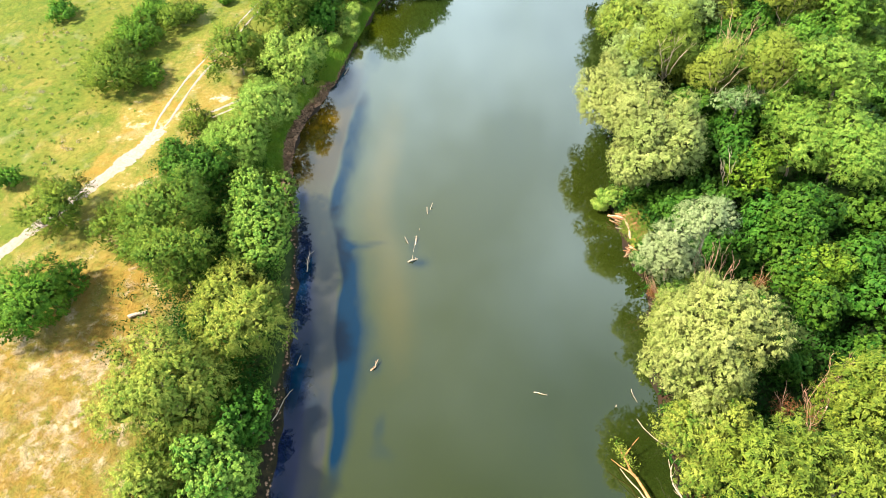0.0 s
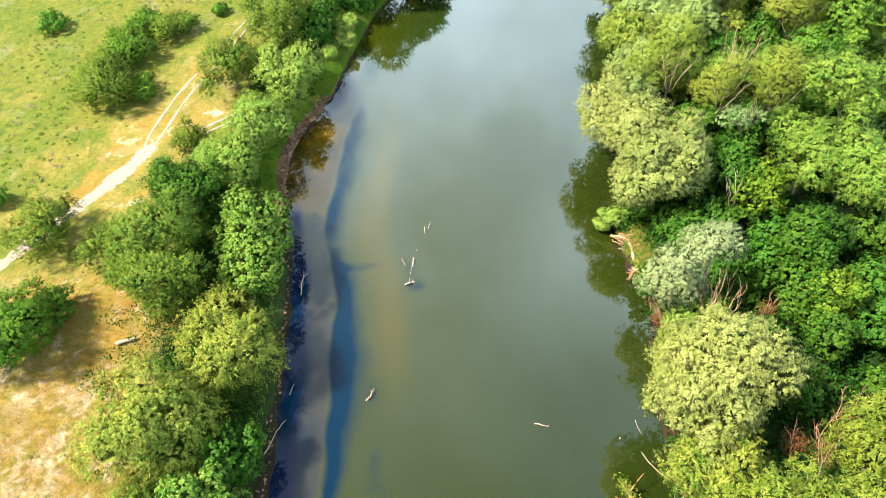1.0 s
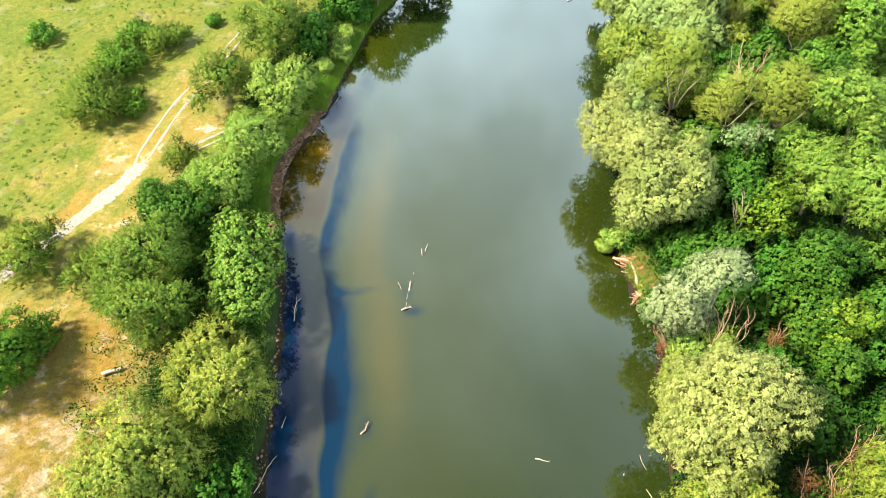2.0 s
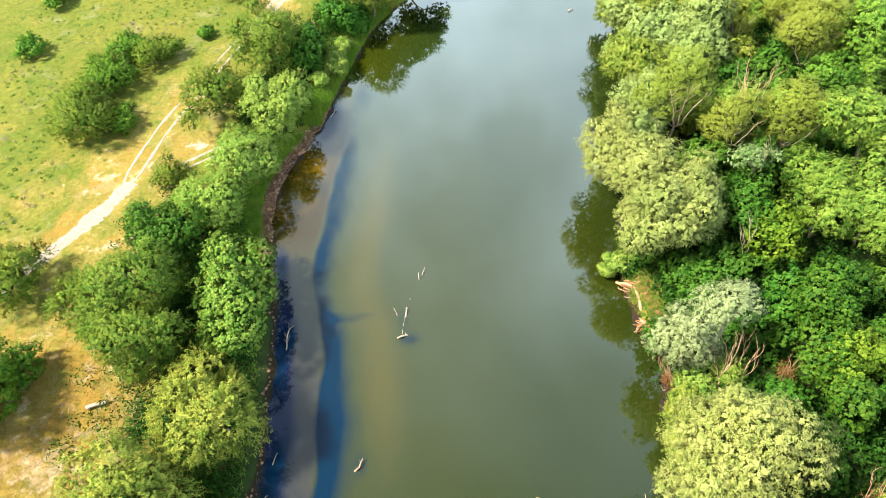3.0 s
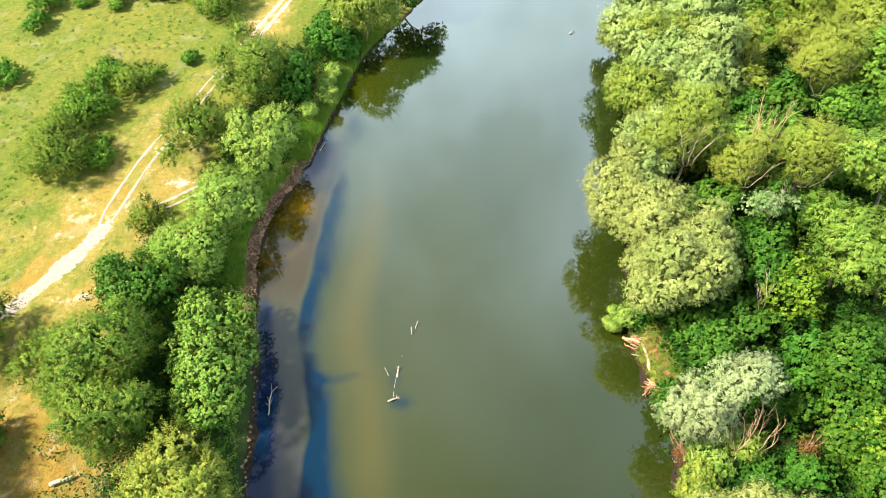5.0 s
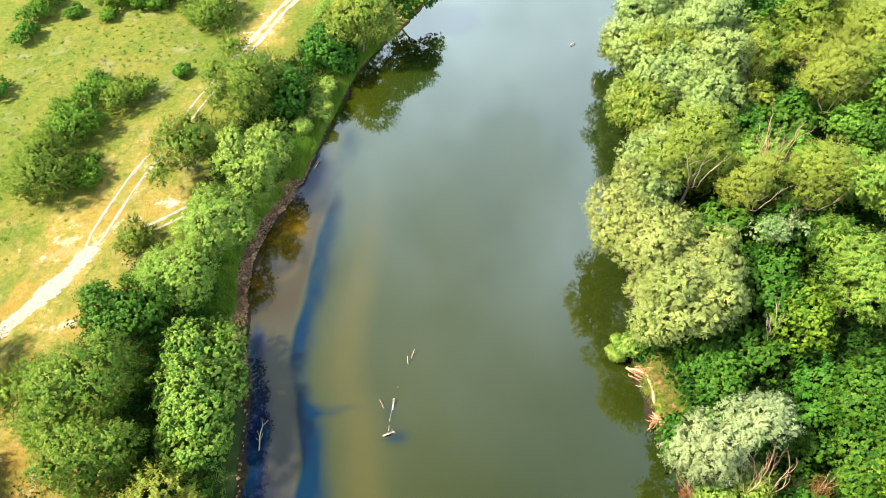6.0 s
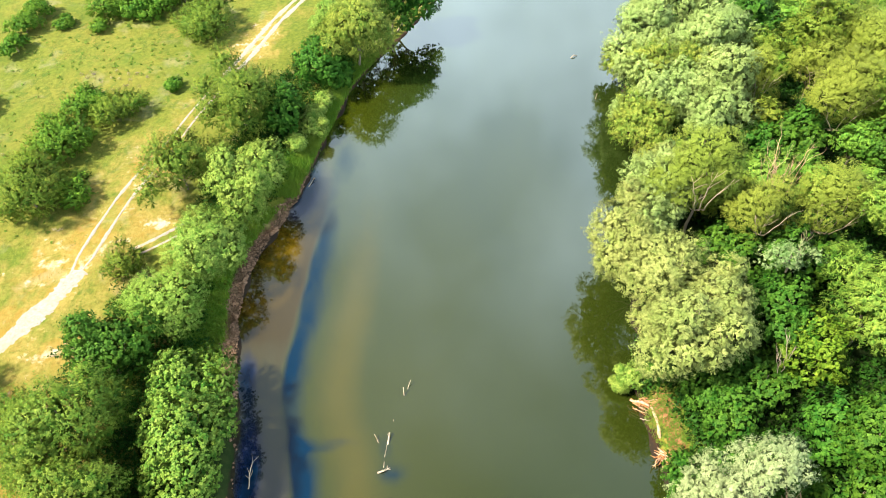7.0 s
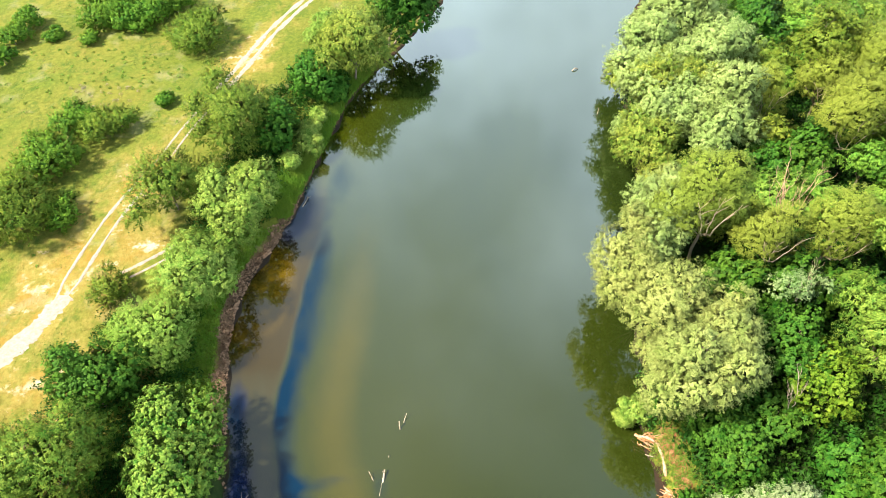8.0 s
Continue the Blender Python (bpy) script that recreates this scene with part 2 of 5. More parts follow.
def road_material():
    n = Nodes("pale_dust_road")
    fine = n.noise(2.2, 6.0, 0.7)
    c = n.mix(n.span(fine, 0.3, 0.7), (0.165, 0.133, 0.107), (0.285, 0.25, 0.215))
    c = n.mix(n.span(n.noise(0.35, 4.0), 0.5, 0.72, 0, 0.6), c, (0.29, 0.21, 0.13))
    n.bump(fine, 0.5, 0.08)
    return n.finish(c, 0.95, 0.1)


def straw_material():
    """Dry grass: cream, rust and olive, drift by drift."""
    n = Nodes("dry_grass")
    each = n.geo.outputs["Random Per Island"]
    c = n.mix(n.span(n.noise(0.7, 4.0, 0.6, 0.8, (1, 0.6, 1)), 0.40, 0.56), (0.15, 0.155, 0.020), (0.26, 0.155, 0.036))
    c = n.mix(n.span(n.noise(0.55, 4.0, 0.6, 0.4), 0.50, 0.62), c, (0.36, 0.28, 0.17))
    c = n.mix(n.math("MULTIPLY", each, 0.4), c, (0.27, 0.22, 0.06))
    return n.finish(c, 0.85, 0.1)


def grass_material(name, a, b, straw):
    n = Nodes(name)
    each = n.geo.outputs["Random Per Island"]
    mid = n.noise(0.22, 5.0, 0.6, 0.3)
    c = n.mix(each, a, b)
    c = n.mix(n.span(mid, 0.42, 0.62), c, straw)
    return n.finish(c, 0.8, 0.15)


GROUND, WATER, ROAD = ground_material(), water_material(), road_material()


# ---------------------------------------------------------------- plan of the river
def curve_through(knots, values, lo=-400.0, hi=900.0):
    """A smooth function through the knots."""
    ys = np.arange(lo, hi, 1.0)
    v = np.interp(ys, knots, values)
    k = np.hanning(13)
    v = np.convolve(np.pad(v, 6, mode="edge"), k / k.sum(), mode="valid")
    return lambda y: np.interp(y, ys, v)


left_shore = curve_through(
    (-400, 20, 37, 54, 64, 75, 81, 88, 100, 110, 118, 126, 135, 150, 200, 320, 900),
    (-40, -17.3, -18.0, -19.5, -21.8, -23.2, -22.0, -19.0, -16.9, -14.6, -13.0, -9.0, -4.0, 2.5, 24, 80, 330))
right_shore = curve_through(
    (-400, 20, 30, 40, 47, 53, 59, 65, 87, 100, 115, 143, 200, 320, 900),
    (-4, 22.6, 22.0, 23.3, 24.2, 23.2, 21.8, 23.6, 27.0, 30.4, 31.5, 38.0, 62, 122, 380))


def wave(x, y, s, seed=0.0):
    return (np.sin(x / s + 1.7 * np.sin(y / s * 0.7 + seed) + seed) + np.sin(y / s * 1.3 + 1.3 * np.sin(x / s * 0.8 + 2 * seed))) * 0.5


def height(x, y):
    """The ground's height over the water."""
    x, y = np.asarray(x, float), np.asarray(y, float)
    jag = 0.45 * wave(x * 0 + 3, y, 1.9, 0.6) + 0.25 * wave(x * 0, y, 0.8, 2.1)
    dl = left_shore(y) + jag - x
    dr = x - right_shore(y) - jag * 1.3
    d = np.maximum(dl, dr)                                   # metres from the water's edge
    slope = np.where(dl > dr, 0.62 + 0.4 * np.clip((66 - y) / 6, 0, 1), 1.2)                    # a low beach, and a steep eroded bank
    top = np.where(dl > dr, 1.05, 1.5)
    bank = top * np.tanh(np.maximum(d, 0) * slope / top)
    land = bank + np.clip((d - 3) / 40, 0, 1) * 0.5 + np.clip(d / 6, 0, 1) * (0.16 * wave(x, y, 6.0, 0.4) + 0.07 * wave(x, y, 2.2, 1.1))
    bed = -1.6 * np.tanh(np.maximum(-d, 0) * 0.5)
    return np.where(d > 0, land, bed)


def sheet(name, xs, ys, zs, material, attributes):
    """A sheet over the grid xs by ys, with float attributes on its points."""
    nx, ny = len(xs), len(ys)
    X, Y = np.meshgrid(xs, ys)
    if callable(zs):
        Z = zs(X, Y)
    else:
        Z = zs
    me = bpy.data.meshes.new(name)
    me.vertices.add(nx * ny)
    me.vertices.foreach_set("co", np.stack([X, Y, Z], -1).astype(np.float32).ravel())
    i = (np.arange(ny - 1)[:, None] * nx + np.arange(nx - 1)[None, :]).ravel()
    quads(me, np.stack([i, i + 1, i + nx + 1, i + nx], -1))
    for key, f in attributes.items():
        me.attributes.new(key, "FLOAT", "POINT").data.foreach_set("value", f(X, Y).astype(np.float32).ravel())
    me.polygons.foreach_set("use_smooth", np.ones(len(me.polygons), bool))
    me.materials.append(material)
    return new(name, me)


def quads(me, faces):
    n = len(faces)
    me.loops.add(4 * n)
    me.loops.foreach_set("vertex_index", faces.astype(np.int32).ravel())
    me.polygons.add(n)
    me.polygons.foreach_set("loop_start", np.arange(0, 4 * n, 4, dtype=np.int32))
    me.update(calc_edges=True)
    me.validate()


def axis(lo, hi, step, reach):
    """Even steps from lo to hi, then growing ones out to +-reach."""
    core = list(np.arange(lo, hi + step / 2, step))
    grow, at = step, core[-1]
    while at < reach:
        grow *= 1.25
        at += grow
        core.append(at)
    grow, at = step, core[0]
    while at > -reach:
        grow *= 1.25
        at -= grow
        core.insert(0, at)
    return np.array(core)


def blob(x, y, cx, cy, rx, ry):
    return np.exp(-(((x - cx) / rx) ** 2 + ((y - cy) / ry) ** 2))


def dryness(x, y):
    """How parched the meadow is: bare and straw-coloured towards the near end and along the track."""
    d = 0.20 - 0.20 * np.clip((y - 85) / 25, 0, 1) + 0.13 * np.clip((105 - y) / 20, 0, 1) + 0.62 * blob(x, y, -42, 22, 18, 15) + 0.55 * blob(x, y, -40, 46, 13, 12)
    d += 0.36 * np.exp(-((x - track(y) + 1.5) / 5.0) ** 2) * (y > 60) + 0.22 * blob(x, y, -47.5, 79, 4, 6)
    d += 0.5 * blob(x, y, -30, 130, 4, 9) + 0.45 * blob(x, y, -41, 98, 5, 6) + 0.38 * blob(x, y, -41.5, 65, 5, 5) + 0.3 * blob(x, y, -55, 75, 5, 8) + 0.42 * blob(x, y, -36, 84.5, 4, 4) + 0.10 * blob(x, y, -48, 81, 5, 8)
    d -= 0.55 * blob(x, y, -19, 104, 5, 20) + 0.35 * blob(x, y, -25, 70, 5, 10) + 0.25 * blob(x, y, -60, 85, 14, 25)
    d -= 0.5 * np.exp(-((x - left_shore(y) + 8) / 6) ** 2) * (y < 100)
    return d


def shore_band(x, y):
    """One at the water's edge, nought a few metres inland: mud, rubble and dead reed."""
    dl, dr = left_shore(y) - x, x - right_shore(y)
    wide = 0.4 + 1.1 * np.exp(-((y - 76) / 10.0) ** 2) + 0.9 * np.clip((36 - y) / 5, 0, 1)
    return np.where(dl > dr, np.clip(1.1 - dl / wide * 0.6, 0, 1), np.clip(1.0 - dr / 1.3 * 0.5, 0, 1))


def bank_shade(x, y):
    """Shade under the near bank trees, painted almost black on the mud."""
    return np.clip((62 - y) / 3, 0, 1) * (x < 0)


def clay(x, y):
    """Bare orange clay where the wooded bank has slid, with turf left on it."""
    return 0.95 * blob(x, y, 25.0, 57.8, 1.7, 2.6) + 0.8 * blob(x, y, 25.2, 53.0, 1.5, 2.2) + 0.5 * blob(x, y, 24.4, 38.6, 1.0, 2.0) + 0.8 * blob(x, y, 24.2, 23.0, 1.3, 2.4)


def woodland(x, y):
    """Dark leaf litter: the woods; painted shade: the strip under the near bank trees."""
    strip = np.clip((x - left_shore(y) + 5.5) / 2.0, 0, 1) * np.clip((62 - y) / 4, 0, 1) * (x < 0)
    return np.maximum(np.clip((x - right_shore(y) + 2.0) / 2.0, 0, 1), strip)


track = curve_through(
    (-400, 40, 52, 56, 62, 68, 75, 83.5, 92, 100, 109, 126, 137, 146, 170, 300, 900),
    (-300, -66, -56.9, -54.5, -51, -47.3, -44.3, -43.4, -41.9, -39.4, -37.1, -31.8, -28.8, -25, -12, 50, 320))

gx, gy = axis(-82, 70, 0.68, 2600), axis(14, 152, 0.68, 2600)
ground = sheet("ground", gx, gy, height, GROUND, {"dry": dryness, "shore": shore_band, "wood": woodland, "clay": clay, "bank_shade": bank_shade})
tagged(ground, "dry grassy meadow, muddy banks and dark woodland floor", "ground", kind="structure")

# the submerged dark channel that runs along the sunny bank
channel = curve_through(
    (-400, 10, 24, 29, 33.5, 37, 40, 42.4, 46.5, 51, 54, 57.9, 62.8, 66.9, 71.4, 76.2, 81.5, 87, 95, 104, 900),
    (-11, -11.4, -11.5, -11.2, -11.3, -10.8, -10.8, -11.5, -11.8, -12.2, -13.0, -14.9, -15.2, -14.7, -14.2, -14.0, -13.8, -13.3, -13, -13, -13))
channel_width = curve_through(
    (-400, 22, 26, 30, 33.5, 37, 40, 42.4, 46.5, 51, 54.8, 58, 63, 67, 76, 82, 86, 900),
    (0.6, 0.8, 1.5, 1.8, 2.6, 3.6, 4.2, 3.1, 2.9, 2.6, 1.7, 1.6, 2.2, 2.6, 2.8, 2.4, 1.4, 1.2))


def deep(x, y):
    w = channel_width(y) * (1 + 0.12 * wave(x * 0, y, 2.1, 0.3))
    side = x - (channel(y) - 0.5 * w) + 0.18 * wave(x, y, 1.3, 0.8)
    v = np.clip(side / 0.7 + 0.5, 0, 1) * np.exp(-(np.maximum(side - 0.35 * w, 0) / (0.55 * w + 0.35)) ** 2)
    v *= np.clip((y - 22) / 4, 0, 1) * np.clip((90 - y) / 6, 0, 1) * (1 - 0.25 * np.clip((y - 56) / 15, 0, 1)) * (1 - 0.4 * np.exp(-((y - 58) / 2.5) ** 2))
    # the blob at -3.6, 51.3 is the root stump's shadow painted on the water
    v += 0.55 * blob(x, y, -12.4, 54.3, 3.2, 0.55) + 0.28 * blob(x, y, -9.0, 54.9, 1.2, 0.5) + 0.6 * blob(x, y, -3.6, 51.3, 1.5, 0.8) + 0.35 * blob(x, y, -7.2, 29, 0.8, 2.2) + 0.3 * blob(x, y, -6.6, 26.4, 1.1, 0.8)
    # dark spots beside other driftwood
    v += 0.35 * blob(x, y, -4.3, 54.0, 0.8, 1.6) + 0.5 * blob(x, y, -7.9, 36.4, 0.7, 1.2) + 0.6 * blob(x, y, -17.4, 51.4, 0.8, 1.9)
    # near-shore band: dark tree and blue sky reflections put into the colour
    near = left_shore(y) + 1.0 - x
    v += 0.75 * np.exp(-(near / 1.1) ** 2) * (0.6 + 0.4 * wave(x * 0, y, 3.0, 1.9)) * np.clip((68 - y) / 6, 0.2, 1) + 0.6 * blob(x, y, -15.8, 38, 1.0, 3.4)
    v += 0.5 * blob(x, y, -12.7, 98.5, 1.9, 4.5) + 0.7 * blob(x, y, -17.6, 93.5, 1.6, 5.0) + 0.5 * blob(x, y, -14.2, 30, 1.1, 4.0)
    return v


def sky_tint(x, y):
    """Violet-blue sky reflection along the meadow's shore, painted into the water colour."""
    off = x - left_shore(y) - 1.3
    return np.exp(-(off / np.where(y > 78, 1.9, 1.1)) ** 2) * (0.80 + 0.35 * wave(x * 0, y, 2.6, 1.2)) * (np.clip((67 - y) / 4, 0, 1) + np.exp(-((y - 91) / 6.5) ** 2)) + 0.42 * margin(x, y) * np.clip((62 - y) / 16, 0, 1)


def silt(x, y):
    side = x - channel(y) - 5.2
    return np.exp(-(side / 2.6) ** 2) * np.clip((y - 30) / 14, 0, 1) * np.clip((96 - y) / 25, 0, 1)


def margin(x, y):
    return np.clip((channel(y) - 0.3 * channel_width(y) - x) / 1.2, 0, 1) * np.clip((110 - y) / 20, 0, 1) * np.clip((y - 5) / 17, 0, 1)


def murk(x, y):
    """Cloudier water between the channel and mid-stream."""
    return np.clip((30.0 - (x - 0.1 * (y - 50))) / 32.0, 0, 1) * np.clip((112 - y) / 50, 0, 1) * (0.72 + 0.28 * np.clip((y - 24) / 30, 0, 1)) + 0.8 * np.exp(-((x - left_shore(y)) / 6.0) ** 2) * np.clip((y - 95) / 10, 0, 1) * np.clip((150 - y) / 15, 0, 1)


def shoal(x, y):
    """A brown sand shoal in clear shallow water."""
    return margin(x, y) * np.clip((y - 60) / 9, 0, 1) * np.clip((97 - y) / 10, 0, 1)


def reflection_bed(x, y):
    """Brown bed colour, painted stronger where a tree's reflection keeps the sky glare off."""
    return blob(x, y, -19.0, 78.8, 2.6, 6.5)


def build_river():
    """The water follows the banks and reaches a little under them."""
    ys = axis(10, 160, 0.7, 880)
    ys = ys[(ys > -390)]
    u = np.linspace(0, 1, 200)
    a, b = left_shore(ys) - 3.0, right_shore(ys) + 3.0
    X = a[:, None] + (b - a)[:, None] * u[None, :]
    Y = np.repeat(ys[:, None], len(u), 1)
    me = bpy.data.meshes.new("river_water")
    me.vertices.add(X.size)
    me.vertices.foreach_set("co", np.stack([X, Y, X * 0], -1).astype(np.float32).ravel())
    nx = len(u)
    i = (np.arange(len(ys) - 1)[:, None] * nx + np.arange(nx - 1)[None, :]).ravel()
    quads(me, np.stack([i, i + 1, i + nx + 1, i + nx], -1))
    for key, f in (("deep", deep), ("silt", silt), ("margin", margin), ("shoal", shoal), ("murk", murk), ("sky_tint", sky_tint), ("reflection_bed", reflection_bed)):
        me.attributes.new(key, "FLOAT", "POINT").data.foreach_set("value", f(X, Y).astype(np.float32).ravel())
    me.polygons.foreach_set("use_smooth", np.ones(len(me.polygons), bool))
    me.materials.append(WATER)
    return tagged(new("water", me), "still murky olive river water with a dark channel", "river", kind="structure")


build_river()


def ribbon(path, width, rng, lift=0.04):
    """A strip along a path on the ground, with ragged edges: points and faces."""
    pts, faces = [], []
    for k, (x, y) in enumerate(path):
        x1, y1 = path[min(k + 1, len(path) - 1)]
        x0, y0 = path[max(k - 1, 0)]
        d = Vector((x1 - x0, y1 - y0)).normalized()
        w = width(k / (len(path) - 1))
        cols = (-1.0, -0.6, 0.0, 0.6, 1.0)
        for c in cols:
            r = c * w * 0.5 * (1 + (rng.uniform(-0.35, 0.3) if abs(c) == 1 else 0))
            px, py = x - d.y * r, y + d.x * r
            pts.append((px, py, float(height(px, py)) + (lift if abs(c) < 1 else -0.03) - (0.02 if c == 0 else 0)))
        if k:
            n = len(cols)
            for j in range(n - 1):
                faces.append((n * (k - 1) + j, n * (k - 1) + j + 1, n * k + j + 1, n * k + j))
    return pts, faces


def strip_object(name, strips, material):
    verts, faces = [], []
    for p, f in strips:
        o = len(verts)
        verts += p
        faces += [tuple(i + o for i in q) for q in f]
    me = bpy.data.meshes.new(name)
    me.from_pydata(verts, [], faces)
    me.materials.append(material)
    me.polygons.foreach_set("use_smooth", np.ones(len(me.polygons), bool))
    return new(name, me)


def build_road():
    rng = random.Random(5)
    ys = np.arange(46, 175, 0.35)
    gap = lambda y: 0.0 if y < 74 else min(1.0, (y - 74) / 5) * (0.98 if y < 100 else 0.8)
    left = [(float(track(y)) - gap(y), float(y)) for y in ys]
    right = [(float(track(y)) + gap(y), float(y)) for y in ys]
    near = lambda u: 46 + u * 129
    worn = lambda y: (0.50 + 0.12 * math.sin(y * 0.7)) if y < 96 else 0.16 if y < 104 else 0.42 if y < 113 else 0.18 if y < 119 else 1.05 + 0.2 * math.sin(y)
    wide_l = lambda u: 1.9 + 0.8 * math.exp(-((near(u) - 71) / 4) ** 2) + 0.3 * math.sin(near(u)) if near(u) < 76 else worn(near(u))
    wide_r = lambda u: 2.1 + 0.8 * math.exp(-((near(u) - 71) / 4) ** 2) + 0.3 * math.sin(near(u) + 1) if near(u) < 77 else worn(near(u) + 0.7)
    spur = [(-38.3 + 5.6 * k / 30, 80.6 + 4.4 * (k / 30) ** 1.1) for k in range(31)]
    spur2 = [(x + 1.2, y - 0.75) for x, y in spur[:22]]
    strips = [ribbon(left, wide_l, rng), ribbon(right, wide_r, rng, 0.045),
              ribbon(spur, lambda u: 0.62, rng), ribbon(spur2, lambda u: 0.45, rng)]
    return tagged(strip_object("road", strips, ROAD), "pale dusty two-rut farm track over the meadow", "road", kind="structure")


build_road()


# ---------------------------------------------------------------- plants
def tube(bm, path, r0, r1, sides=6):
    """A tapered round branch along a path."""
    rings = []
    for k, p in enumerate(path):
        d = (path[min(k + 1, len(path) - 1)] - path[max(k - 1, 0)]).normalized()
        a = d.orthogonal().normalized()
        b = d.cross(a)
        r = r0 + (r1 - r0) * k / (len(path) - 1)
        rings.append([bm.verts.new(p + (a * math.cos(t) + b * math.sin(t)) * r) for t in [2 * math.pi * j / sides for j in range(sides)]])
    for q0, q1 in zip(rings, rings[1:]):
        for j in range(sides):
            bm.faces.new((q0[j], q0[(j + 1) % sides], q1[(j + 1) % sides], q1[j]))
    bm.faces.new(rings[-1])
    bm.faces.new(rings[0][::-1])


def bent(a, b, rng, bend=0.12, steps=6):
    """A crooked way from a to b."""
    a, b = Vector(a), Vector(b)
    size = (b - a).length
    out = []
    off = Vector((rng.uniform(-1, 1), rng.uniform(-1, 1), rng.uniform(-0.5, 0.5))) * size * bend
    for k in range(steps + 1):
        u = k / steps
        wob = Vector((rng.uniform(-1, 1), rng.uniform(-1, 1), rng.uniform(-1, 1))) * size * 0.025 * (0 < k < steps)
        out.append(a.lerp(b, u) + off * math.sin(math.pi * u) + wob)
    return out


def part(name, bm, material, parent, label=""):
    me = bpy.data.meshes.new(name)
    bm.to_mesh(me)
    bm.free()
    me.polygons.foreach_set("use_smooth", np.ones(len(me.polygons), bool))
    me.materials.append(material)
    ob = new(name, me)
    ob.parent = parent
    if label:
        tagged(ob, label)
    return ob


def leaf_mesh(name, centres, normals, along, length, width, material, soft=None):
    """One leaf a row."""
    n = len(centres)
    normals /= np.linalg.norm(normals, axis=1, keepdims=True)
    along = along - normals * np.sum(along * normals, 1, keepdims=True)
    along /= np.linalg.norm(along, axis=1, keepdims=True) + 1e-9
    side = np.cross(normals, along)
    L, W = length[:, None] * 0.5, width[:, None] * 0.5
    tip = centres + along * L - normals * W * 0.4
    s1, s2 = centres - along * L * 0.6 + side * W + normals * W * 0.2, centres - along * L * 0.8 - side * W
    me = bpy.data.meshes.new(name)
    me.vertices.add(3 * n)
    me.vertices.foreach_set("co", np.stack([s1, tip, s2], 1).astype(np.float32).ravel())
    me.loops.add(3 * n)
    me.loops.foreach_set("vertex_index", np.arange(3 * n, dtype=np.int32))
    me.polygons.add(n)
    me.polygons.foreach_set("loop_start", np.arange(0, 3 * n, 3, dtype=np.int32))
    me.update(calc_edges=True)
    if soft is not None:
        soft = soft / (np.linalg.norm(soft, axis=1, keepdims=True) + 1e-6)
        me.attributes.new("soft", "FLOAT_VECTOR", "POINT").data.foreach_set("vector", np.repeat(soft, 3, 0).astype(np.float32).ravel())
    me.materials.append(material)
    return me


def unit(rng, n):
    v = rng.normal(size=(n, 3))
    return v / np.linalg.norm(v, axis=1, keepdims=True)


